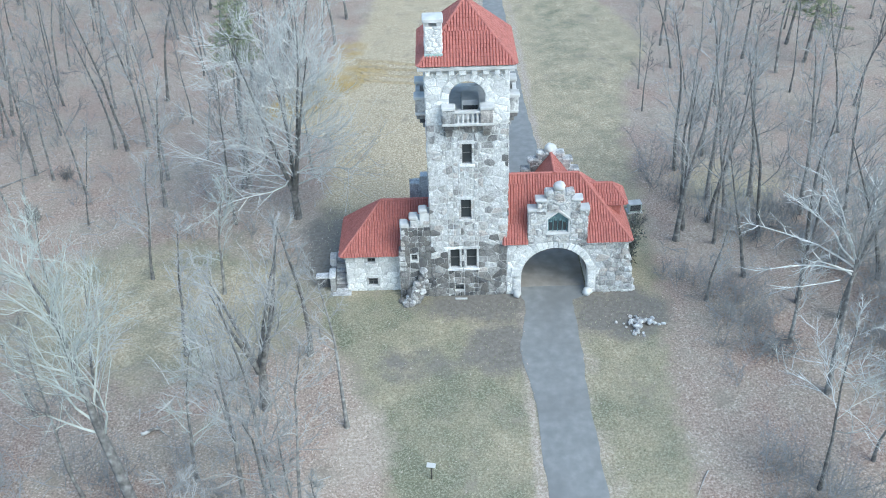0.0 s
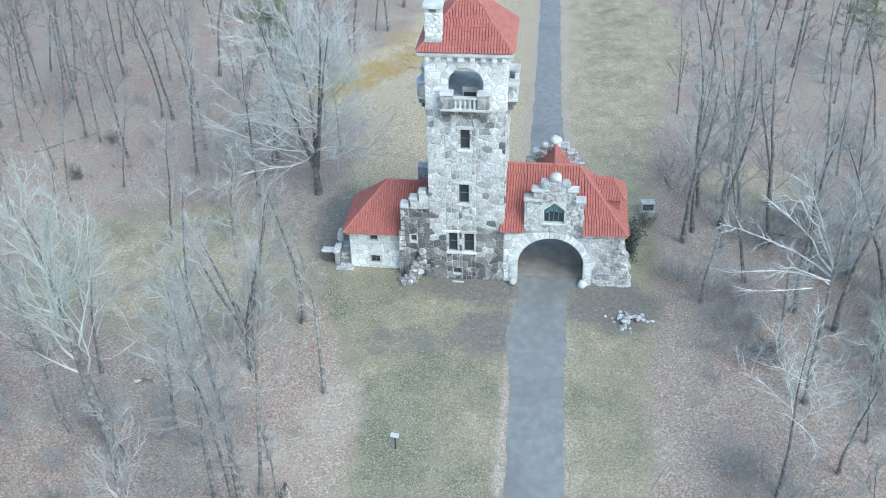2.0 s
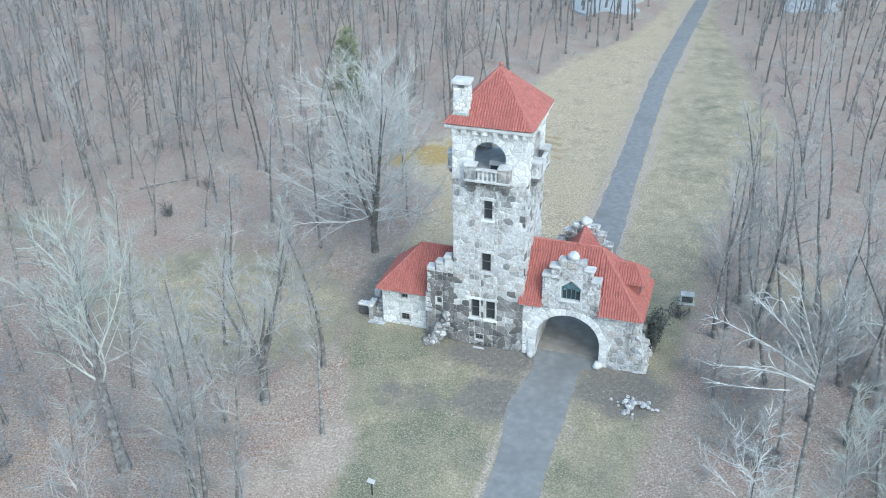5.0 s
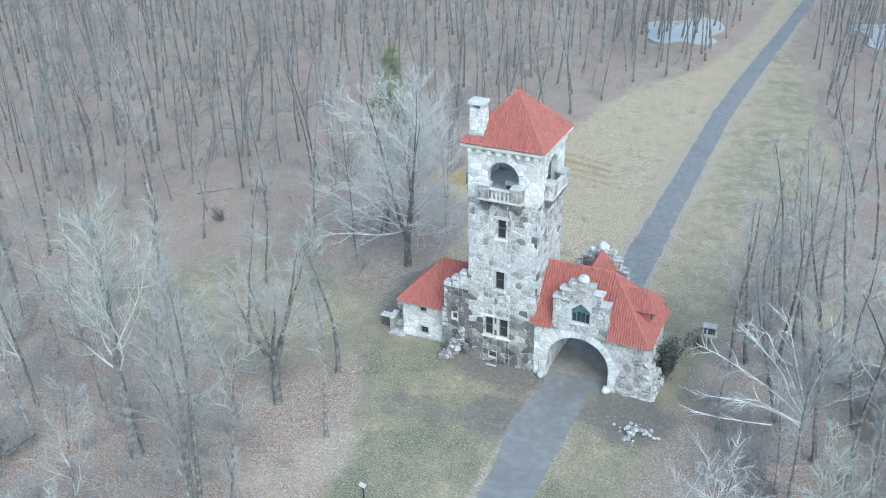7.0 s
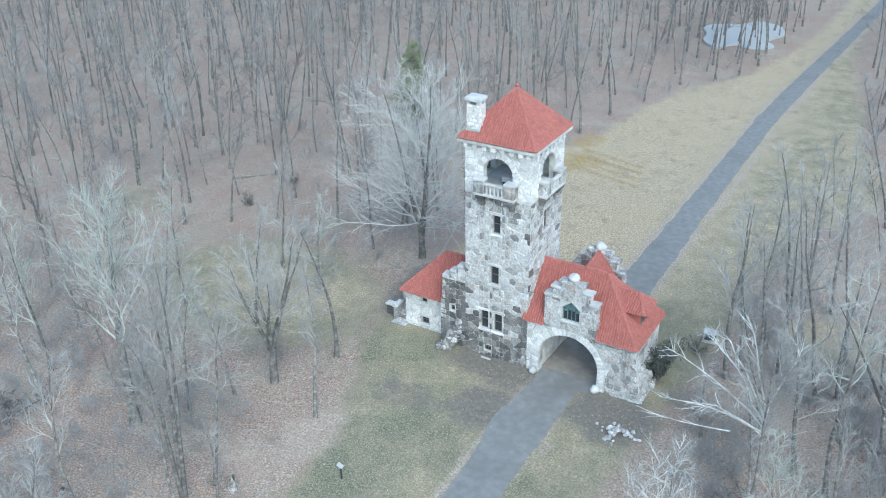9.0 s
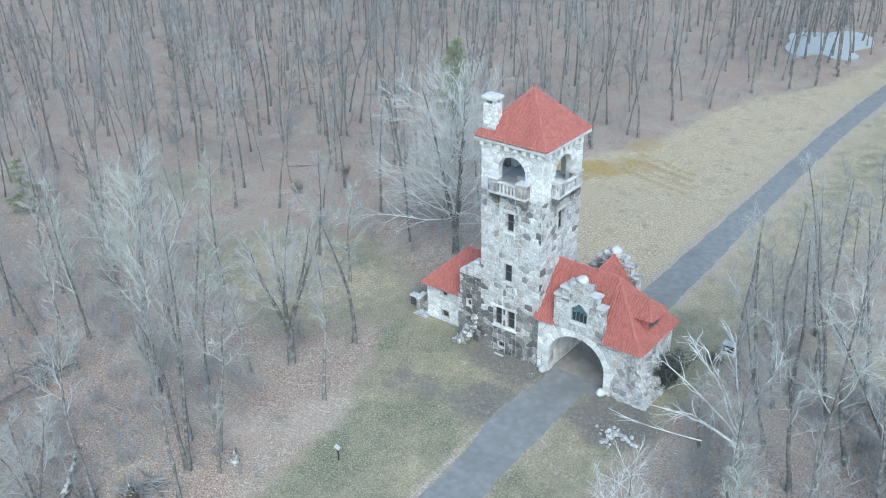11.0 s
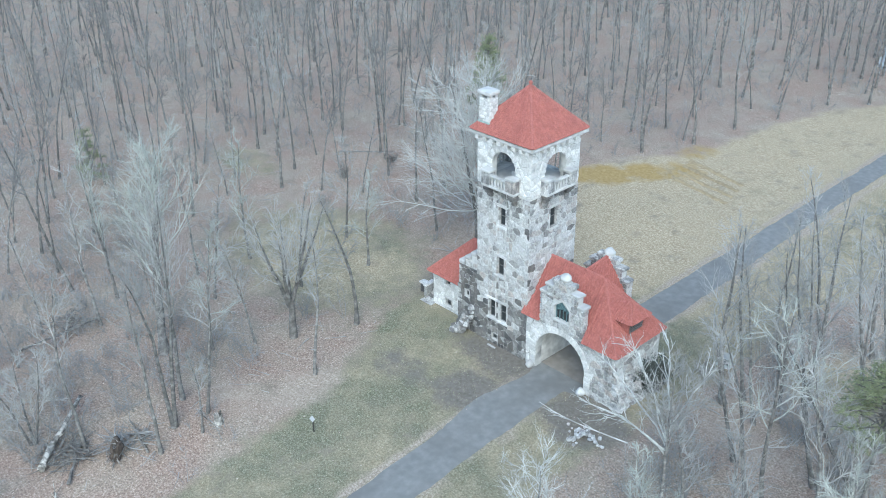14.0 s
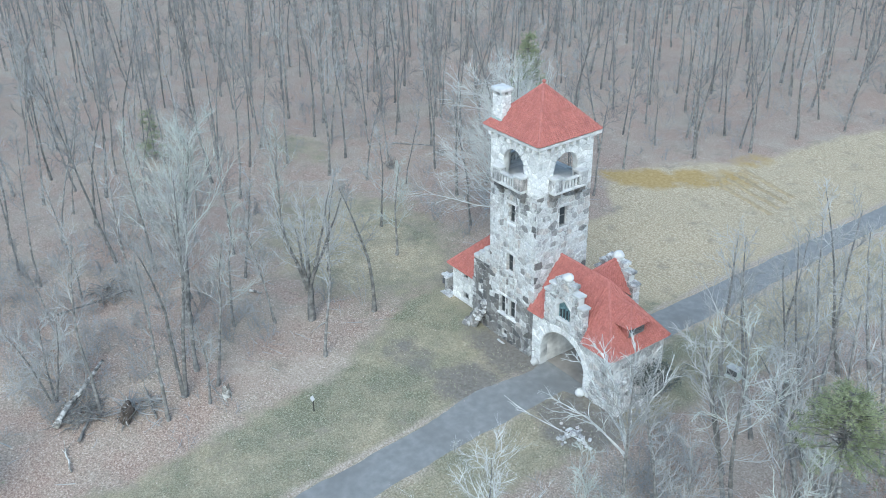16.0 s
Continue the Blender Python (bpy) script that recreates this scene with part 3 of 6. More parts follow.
def stone_cells(outline, holes, du, dw, seed, arcs=()):
    """Irregular convex stones that fill a convex outline, clear of rectangular holes and of round arches (cx, cz, r, z0)."""
    rng = random.Random(seed)
    us, ws = [q[0] for q in outline], [q[1] for q in outline]
    pts = []
    w, row = min(ws) - dw, 0
    while w < max(ws) + 2 * dw:
        u = min(us) - du + (row % 2) * du * 0.5
        while u < max(us) + 2 * du:
            if rng.random() < 0.86:
                pts.append((u + rng.uniform(-0.36, 0.36) * du, w + rng.uniform(-0.3, 0.3) * dw))
            u += du
        w += dw
        row += 1
    arr = np.array(pts)
    cx, cz = sum(us) / len(us), sum(ws) / len(ws)
    cells = []
    for i, (u, w) in enumerate(pts):
        if not (min(us) - du < u < max(us) + du and min(ws) - dw < w < max(ws) + dw):
            continue
        poly = [(u - 3 * du, w - 3 * dw), (u + 3 * du, w - 3 * dw), (u + 3 * du, w + 3 * dw), (u - 3 * du, w + 3 * dw)]
        d = (arr - (u, w)) / (du, dw)
        for j in np.argsort((d ** 2).sum(1))[1:15]:
            a, b = pts[j]
            nx, nz = (a - u) / du ** 2, (b - w) / dw ** 2
            poly = clip_half(poly, (a + u) / 2, (b + w) / 2, nx, nz)
        for k in range(len(outline)):
            (a0, b0), (a1, b1) = outline[k], outline[(k + 1) % len(outline)]
            nx, nz = b1 - b0, -(a1 - a0)
            if (cx - a0) * nx + (cz - b0) * nz > 0:
                nx, nz = -nx, -nz
            poly = clip_half(poly, a0, b0, nx, nz)
            if len(poly) < 3:
                break
        if len(poly) < 3:
            continue
        todo = [poly]
        for x0, x1, z0, z1 in holes:
            nxt = []
            for p in todo:
                rest = p
                for px, pz, nx, nz in ((x0, z0, 1, 0), (x1, z0, -1, 0), (x0, z0, 0, 1), (x0, z1, 0, -1)):
                    if len(rest) < 3:
                        break
                    outside = clip_half(rest, px, pz, nx, nz)
                    if len(outside) > 2:
                        nxt.append(outside)
                    rest = clip_half(rest, px, pz, -nx, -nz)
            todo = nxt
        for ax, az, r, z0 in arcs:
            nxt = []
            for p in todo:
                gx, gz = sum(q[0] for q in p) / len(p), sum(q[1] for q in p) / len(p)
                if gz > az:
                    d0 = math.hypot(gx - ax, gz - az)
                    if d0 < 1e-6:
                        continue
                    nx, nz = (gx - ax) / d0, (gz - az) / d0
                    p = clip_half(p, ax + nx * r, az + nz * r, -nx, -nz)
                elif gz > z0:
                    s = 1 if gx > ax else -1
                    p = clip_half(p, ax + s * r, gz, -s, 0)
                if len(p) > 2:
                    nxt.append(p)
            todo = nxt
        cells += [p for p in todo if len(p) > 2 and area_of(p) > 0.018]
    return cells


def stone_mesh(poly, rng, gap=0.03, proud=(0.015, 0.07), sink=0.02):
    """Verts and faces of one rough-faced stone on the plane v=0, its face towards -v."""
    n = len(poly)
    cu, cw = sum(q[0] for q in poly) / n, sum(q[1] for q in poly) / n
    size = math.sqrt(area_of(poly))
    k1 = max(0.55, 1 - 2.0 * gap / size)
    k2 = k1 * (1 - min(0.3, 0.06 / size))
    h = rng.uniform(*proud)
    tilt_u, tilt_w = rng.uniform(-0.07, 0.07), rng.uniform(-0.07, 0.07)
    v = [(cu + (a - cu) * k1, sink, cw + (b - cw) * k1) for a, b in poly]
    v += [(cu + (a - cu) * k1, -h * 0.55, cw + (b - cw) * k1) for a, b in poly]
    v += [(cu + (a - cu) * k2, -h + tilt_u * (a - cu) + tilt_w * (b - cw) + rng.uniform(-0.012, 0.012), cw + (b - cw) * k2) for a, b in poly]
    v.append((cu + rng.uniform(-0.1, 0.1) * size, -h - rng.uniform(0, 0.035), cw + rng.uniform(-0.1, 0.1) * size))
    f = []
    for i in range(n):
        j = (i + 1) % n
        f += [(i, j, n + j, n + i), (n + i, n + j, 2 * n + j, 2 * n + i), (2 * n + i, 2 * n + j, 3 * n)]
    return v, f


def lay_stones(parent, m, cells, seed, mat, limit=300, name="stone", **how):
    """One object for each stone, up to the limit; the rest as one mesh."""
    rng = random.Random(seed)
    rest_v, rest_f = [], []
    for i, poly in enumerate(cells):
        v, f = stone_mesh(poly, rng, **how)
        v = [m @ Vector(q) for q in v]
        if i < limit:
            c = sum(v, Vector()) / len(v)
            ob = mesh_part(name, [q - c for q in v], f, mat[0], parent)
            ob.location = c
        else:
            o = len(rest_v)
            rest_v += v
            rest_f += [tuple(q + o for q in g) for g in f]
    if rest_f:
        ob = mesh_part("stonework", rest_v, rest_f, mat[1], parent)
        tagged(ob, kind="stuff")


def stone_material(name, source, palette, stain, low=0.5, high=1.55):
    m = bpy.data.materials.new(name)
    m.use_nodes = True
    n, l = m.node_tree.nodes, m.node_tree.links
    b = n["Principled BSDF"]
    b.inputs["Roughness"].default_value = 0.9
    geo = n.new("ShaderNodeNewGeometry")
    src = geo.outputs["Random Per Island"] if source == "island" else n.new("ShaderNodeObjectInfo").outputs["Random"]
    r = n.new("ShaderNodeValToRGB")
    r.color_ramp.interpolation = "LINEAR"
    e = r.color_ramp.elements
    while len(e) < len(palette):
        e.new(0.5)
    for i, (p, c) in enumerate(palette):
        e[i].position, e[i].color = p, (*c, 1)
    l.new(src, r.inputs["Fac"])
    fine = n.new("ShaderNodeTexNoise")
    fine.inputs["Scale"].default_value, fine.inputs["Detail"].default_value, fine.inputs["Roughness"].default_value = 6.0, 10, 0.75
    l.new(geo.outputs["Position"], fine.inputs["Vector"])
    mr = n.new("ShaderNodeMapRange")
    mr.inputs["From Min"].default_value, mr.inputs["From Max"].default_value = 0.3, 0.7
    mr.inputs["To Min"].default_value, mr.inputs["To Max"].default_value = low, high
    l.new(fine.outputs["Fac"], mr.inputs["Value"])
    hs = n.new("ShaderNodeHueSaturation")
    l.new(r.outputs["Color"], hs.inputs["Color"])
    l.new(mr.outputs["Result"], hs.inputs["Value"])
    # lichen-white and soot-dark patches that run over the joints
    big = n.new("ShaderNodeTexNoise")
    big.inputs["Scale"].default_value, big.inputs["Detail"].default_value, big.inputs["Roughness"].default_value = 0.75, 10, 0.75
    st = n.new("ShaderNodeMapping")
    st.inputs["Scale"].default_value = (1, 1, 0.3)
    l.new(geo.outputs["Position"], st.inputs["Vector"])
    l.new(st.outputs["Vector"], big.inputs["Vector"])
    dark = n.new("ShaderNodeMapRange")
    dark.inputs["From Min"].default_value, dark.inputs["From Max"].default_value = stain, stain + 0.13
    dark.inputs["To Max"].default_value = 0.75
    l.new(big.outputs["Fac"], dark.inputs["Value"])
    x = n.new("ShaderNodeMix")
    x.data_type = "RGBA"
    l.new(dark.outputs["Result"], x.inputs["Factor"])
    l.new(hs.outputs["Color"], x.inputs["A"])
    x.inputs["B"].default_value = (0.1, 0.1, 0.105, 1)
    l.new(x.outputs["Result"], b.inputs["Base Color"])
    bp = n.new("ShaderNodeBump")
    bp.inputs["Strength"].default_value, bp.inputs["Distance"].default_value = 1.0, 0.1
    l.new(fine.outputs["Fac"], bp.inputs["Height"])
    l.new(bp.outputs["Normal"], b.inputs["Normal"])
    return m


FIELD = [(0.0, (0.40, 0.395, 0.39)), (0.06, (0.30, 0.29, 0.285)), (0.14, (0.50, 0.495, 0.485)), (0.4, (0.61, 0.61, 0.605)), (0.6, (0.54, 0.54, 0.54)), (0.72, (0.50, 0.455, 0.425)), (0.82, (0.6, 0.6, 0.6)), (1.0, (0.72, 0.72, 0.715))]
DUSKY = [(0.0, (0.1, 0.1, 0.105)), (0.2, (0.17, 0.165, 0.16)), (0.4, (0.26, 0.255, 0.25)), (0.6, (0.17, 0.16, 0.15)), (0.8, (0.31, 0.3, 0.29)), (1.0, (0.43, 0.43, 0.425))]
WHITE = [(0.0, (0.56, 0.56, 0.555)), (0.5, (0.71, 0.71, 0.705)), (1.0, (0.82, 0.82, 0.812))]
FIELDSTONE = (stone_material("fieldstone", "object", FIELD, 0.555), stone_material("fieldstone_joined", "island", FIELD, 0.555))
ASHLAR = (stone_material("pale_ashlar", "object", WHITE, 0.6, 0.75, 1.35), stone_material("pale_ashlar_joined", "island", WHITE, 0.6, 0.75, 1.35))
GREYSTONE = (stone_material("grey_gable_stone", "object", FIELD, 0.51), stone_material("grey_gable_stone_joined", "island", FIELD, 0.53))
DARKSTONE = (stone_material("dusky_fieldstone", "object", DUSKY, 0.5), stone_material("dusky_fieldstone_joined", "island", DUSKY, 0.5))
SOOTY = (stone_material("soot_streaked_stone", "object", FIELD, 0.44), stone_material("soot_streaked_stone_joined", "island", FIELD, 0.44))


def grown(w, by=0.14, up=0.26, down=0.2):
    return (w[0] - by, w[1] + by, w[2] - down, w[3] + up)


def wedge_ring(parent, m, cx, cz, r0, r1, count, seed, mat, name="voussoir", keystone=True):
    """Arch stones round a half circle."""
    rng = random.Random(seed)
    for i in range(count):
        a0, a1 = math.pi * i / count, math.pi * (i + 1) / count
        q1 = r1 * rng.uniform(0.93, 1.07) + (0.12 if keystone and i == count // 2 else 0)
        poly = [(cx + r * math.cos(a), cz + r * math.sin(a)) for r, a in ((r0, a0), (q1, a0), (q1, a1), (r0, a1))]
        v, f = stone_mesh(poly, rng, gap=0.014, proud=(0.06, 0.12))
        v = [m @ Vector(q) for q in v]
        c = sum(v, Vector()) / len(v)
        mesh_part(name, [q - c for q in v], f, mat[0], parent).location = c


def dress_tower_wall(wall, m, windows, seed, low, limit):
    holes = [grown(w) if w[3] - w[2] > 0.8 else grown(w, 0.02, 0.03, 0.02) for w in windows]
    body = stone_cells([(-TH - 0.03, low), (TH + 0.03, low), (TH + 0.03, 14.6), (-TH - 0.03, 14.6)], holes, 0.68, 0.48, seed)
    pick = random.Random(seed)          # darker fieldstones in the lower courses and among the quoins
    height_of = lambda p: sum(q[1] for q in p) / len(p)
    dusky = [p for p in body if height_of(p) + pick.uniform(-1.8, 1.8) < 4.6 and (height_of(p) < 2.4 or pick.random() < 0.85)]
    corner = [p for p in body if p not in dusky and max(abs(q[0]) for q in p) > TH - 0.3 and pick.random() < 0.16]
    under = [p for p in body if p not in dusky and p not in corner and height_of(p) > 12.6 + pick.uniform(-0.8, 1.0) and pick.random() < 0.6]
    lay_stones(wall, m, [p for p in body if p not in dusky and p not in corner and p not in under], seed, FIELDSTONE, limit)
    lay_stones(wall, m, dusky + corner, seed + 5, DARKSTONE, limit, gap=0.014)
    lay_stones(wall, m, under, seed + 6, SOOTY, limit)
    head = stone_cells([(-TH - 0.03, 14.6), (TH + 0.03, 14.6), (TH + 0.03, 18.4), (-TH - 0.03, 18.4)], [(-1.25, 1.25, 14.9, 16.55)], 0.78, 0.5, seed + 1, [(0, 16.55, 1.8, 99)])
    head = [p for p in head if math.hypot(sum(q[0] for q in p) / len(p), sum(q[1] for q in p) / len(p) - 16.55) > 1.7 or sum(q[1] for q in p) / len(p) < 16.5]
    lay_stones(wall, m, head, seed + 1, ASHLAR, limit, proud=(0.03, 0.06))
    wedge_ring(wall, m, 0, 16.55, 1.24, 1.8, 11, seed + 2, ASHLAR)
    # blocks under the cornice
    rng = random.Random(seed + 3)
    u = -TH + 0.05
    while u < TH - 0.2:
        w = rng.uniform(0.3, 0.5)
        bm = box(u, min(u + w, TH), -0.38, 0.02, 18.36, 18.71, 0.03, 0.015)
        bm.transform(m)
        part("corbel", bm, ASHLAR[0], wall)
        u += w + rng.uniform(0.3, 0.42)


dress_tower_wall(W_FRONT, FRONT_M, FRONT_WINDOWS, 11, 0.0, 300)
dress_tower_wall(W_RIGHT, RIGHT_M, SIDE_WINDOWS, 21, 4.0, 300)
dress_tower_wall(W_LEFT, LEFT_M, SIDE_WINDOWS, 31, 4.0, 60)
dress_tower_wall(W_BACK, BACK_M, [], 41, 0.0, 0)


def window(parent, m, w, bars=(1, 1), dressing=True, depth=0.22):
    """A sash window set back in its opening, with stone head and sill."""
    x0, x1, z0, z1 = w

    def put(name, bm, mat, under, label=""):
        bm.transform(m)
        return part(name, bm, mat, under, label)
    win = put("window", box(x0, x1, depth + 0.06, depth + 0.09, z0, z1), GLASS, parent, "dark sash window")
    t = 0.06
    for a in ((x0, x0 + t, z0, z1), (x1 - t, x1, z0, z1), (x0 + t, x1 - t, z0, z0 + t), (x0 + t, x1 - t, z1 - t, z1)):
        put("frame", box(a[0], a[1], depth, depth + 0.05, a[2], a[3]), WOOD, win)
    for i in range(bars[0]):
        x = x0 + (x1 - x0) * (i + 1) / (bars[0] + 1)
        put("muntin", box(x - 0.02, x + 0.02, depth + 0.01, depth + 0.05, z0 + t, z1 - t), WOOD, win)
    for i in range(bars[1]):
        z = z0 + (z1 - z0) * (i + 1) / (bars[1] + 1)
        put("meeting_rail", box(x0 + t, x1 - t, depth - 0.005, depth + 0.055, z - 0.025, z + 0.025), WOOD, win)
    if dressing:
        put("sill", box(x0 - 0.2, x1 + 0.2, -0.14, 0.2, z0 - 0.19, z0, 0.03, 0.01), ASHLAR[0], win, "pale stone sill")
        put("lintel", box(x0 - 0.25, x1 + 0.25, -0.07, 0.3, z1, z1 + 0.25, 0.03, 0.015), ASHLAR[0], win, "pale stone lintel")
        for s in (-1, 1):
            e = x0 if s < 0 else x1
            zz, k = z0, 0
            while zz < z1 - 0.05:
                h = min(0.42, z1 - zz)
                d = 0.14 if k % 2 else 0.11
                put("jamb_stone", box(min(e - s * 0.006, e + s * d), max(e - s * 0.006, e + s * d), -0.03, 0.2, zz + 0.01, zz + h - 0.01, 0.015), FIELDSTONE[0], win)
                zz += h
                k += 1
    return win


for i, w in enumerate(FRONT_WINDOWS):
    window(gatehouse, FRONT_M, w, (1, 1) if i == 4 else (0, 1), i != 4)
for m in (RIGHT_M, LEFT_M):
    for w in SIDE_WINDOWS:
        window(gatehouse, m, w, (0, 1))


def balcony(m):
    """A small stone balcony on corbels: pedestals, balusters, rail."""
    def put(name, bm, mat, under, label=""):
        bm.transform(m)
        return part(name, bm, mat, under, label)
    deck = put("balcony", box(-1.75, 1.75, -0.75, 0.0, 14.82, 15.02, 0.03), PALE, gatehouse, "stone balcony with squat balusters")
    for s in (-1, 1):
        a, b = sorted((s * 0.86, s * 1.72))
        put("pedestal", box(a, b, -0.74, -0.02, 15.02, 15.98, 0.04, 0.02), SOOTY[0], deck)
        put("pedestal_cap", box(a - 0.05, b + 0.05, -0.82, 0.0, 15.98, 16.22, 0.05, 0.02), PALE, deck, "white stone cap")
        for k, (z0, z1, y) in enumerate(((14.5, 14.82, -0.68), (14.16, 14.5, -0.46), (13.8, 14.16, -0.25))):
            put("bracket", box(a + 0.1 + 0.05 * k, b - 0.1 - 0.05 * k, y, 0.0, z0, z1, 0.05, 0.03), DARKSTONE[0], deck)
    put("rail", box(-0.86, 0.86, -0.72, -0.42, 15.74, 15.9, 0.02), PALE, deck)
    for i in range(5):
        x = -0.66 + 0.33 * i
        bm = lathe([(0.1, 0), (0.1, 0.08), (0.07, 0.14), (0.11, 0.32), (0.07, 0.58), (0.1, 0.65), (0.1, 0.72)], 8, (x, -0.57, 15.02))
        put("baluster", bm, PALE, deck)
    for x in (-0.35, 0.35):
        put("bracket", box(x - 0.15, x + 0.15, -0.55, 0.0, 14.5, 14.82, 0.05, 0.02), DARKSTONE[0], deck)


for m in (FRONT_M, RIGHT_M, LEFT_M):
    balcony(m)

# gate wing front: arch stones, rubble, boulder guards
GM = pose(0, -0.05, 0)
lay_stones(W_GATE, GM, stone_cells([(2.85, 0), (GX - 1.2, 0), (GX - 1.2, 4.6), (2.85, 4.6)], [], 0.62, 0.5, 51, [(GX, 1.68, 3.2, -1)]), 51, ASHLAR)
lay_stones(W_GATE, GM, stone_cells([(GX - 1.2, 3.5), (GX + 1.2, 3.5), (GX + 1.2, 5.3), (GX - 1.2, 5.3)], [], 0.6, 0.5, 52, [(GX, 1.68, 3.2, -1)]), 52, ASHLAR)
lay_stones(W_GATE, GM, stone_cells([(GX + 1.2, 0), (12.5, 0), (12.22, 2.0), (11.8, 4.6), (GX + 1.2, 4.6)], [], 0.66, 0.42, 53, [(GX, 1.68, 3.2, -1)]), 53, GREYSTONE, proud=(0.03, 0.16))
wedge_ring(W_GATE, GM, GX, 1.68, GR + 0.01, 3.2, 23, 54, ASHLAR)
rng = random.Random(55)
for s in (-1, 1):
    z = 0.0
    while z < 1.67:
        h = min(rng.uniform(0.34, 0.48), 1.68 - z)
        a, b = sorted((GX + s * (GR + 0.01), GX + s * rng.uniform(3.05, 3.3)))
        v, f = stone_mesh([(a, z), (b, z), (b, z + h), (a, z + h)], rng, 0.014, (0.06, 0.12))
        c = sum((GM @ Vector(q) for q in v), Vector()) / len(v)
        mesh_part("jamb_stone", [GM @ Vector(q) - c for q in v], f, ASHLAR[0], W_GATE).location = c
        z += h
END_M = pose(11.75, TC, 0, 0, 0, 90)
lay_stones(W_END, END_M, stone_cells([(-2.8, 0), (2.8, 0), (2.8, 4.6), (-2.8, 4.6)], [], 0.78, 0.52, 56), 56, FIELDSTONE, 120)


rng = random.Random(58)
for k in range(11):
    z = 0.42 * k
    r = 12.42 - 0.17 * z + rng.uniform(-0.04, 0.1)
    part("quoin", box(11.6 - rng.uniform(0, 0.3), r, -0.12, rng.uniform(0.66, 0.95), z, min(z + 0.4, 4.6), 0.06, 0.04), FIELDSTONE[0], W_END)


def boulder(rng, r, squash=0.8, seg=2):
    bm = bmesh.new()
    bmesh.ops.create_icosphere(bm, subdivisions=seg, radius=r)
    k = rng.uniform(0, 50)
    for v in bm.verts:
        v.co *= 1 + 0.4 * noise.noise(v.co * (1.4 / r) + Vector((k, k, k)))
        v.co.z *= squash
    return bm


for x in (GX - GR - 0.3, GX + GR + 0.02):
    bm = boulder(random.Random(int(x * 7)), 0.36, 0.95)
    bm.transform(pose(x, -0.35, 0.26))
    part("guard_stone", bm, PALE, gatehouse, "rounded pale guard boulder").data.shade_smooth()
# battered foot of the wing's outer corner
rng = random.Random(57)
for i in range(40):
    t = rng.random()
    z = 0.1 + 2.9 * t * t
    bm = boulder(rng, rng.uniform(0.3, 0.48), 0.75, 1)
    bm.transform(pose(12.35 - 0.45 * z / 2.6, rng.uniform(-0.02, 3.4), z, 0, 0, rng.uniform(0, 360)))
    part("foot_stone", bm, FIELDSTONE[0], gatehouse)


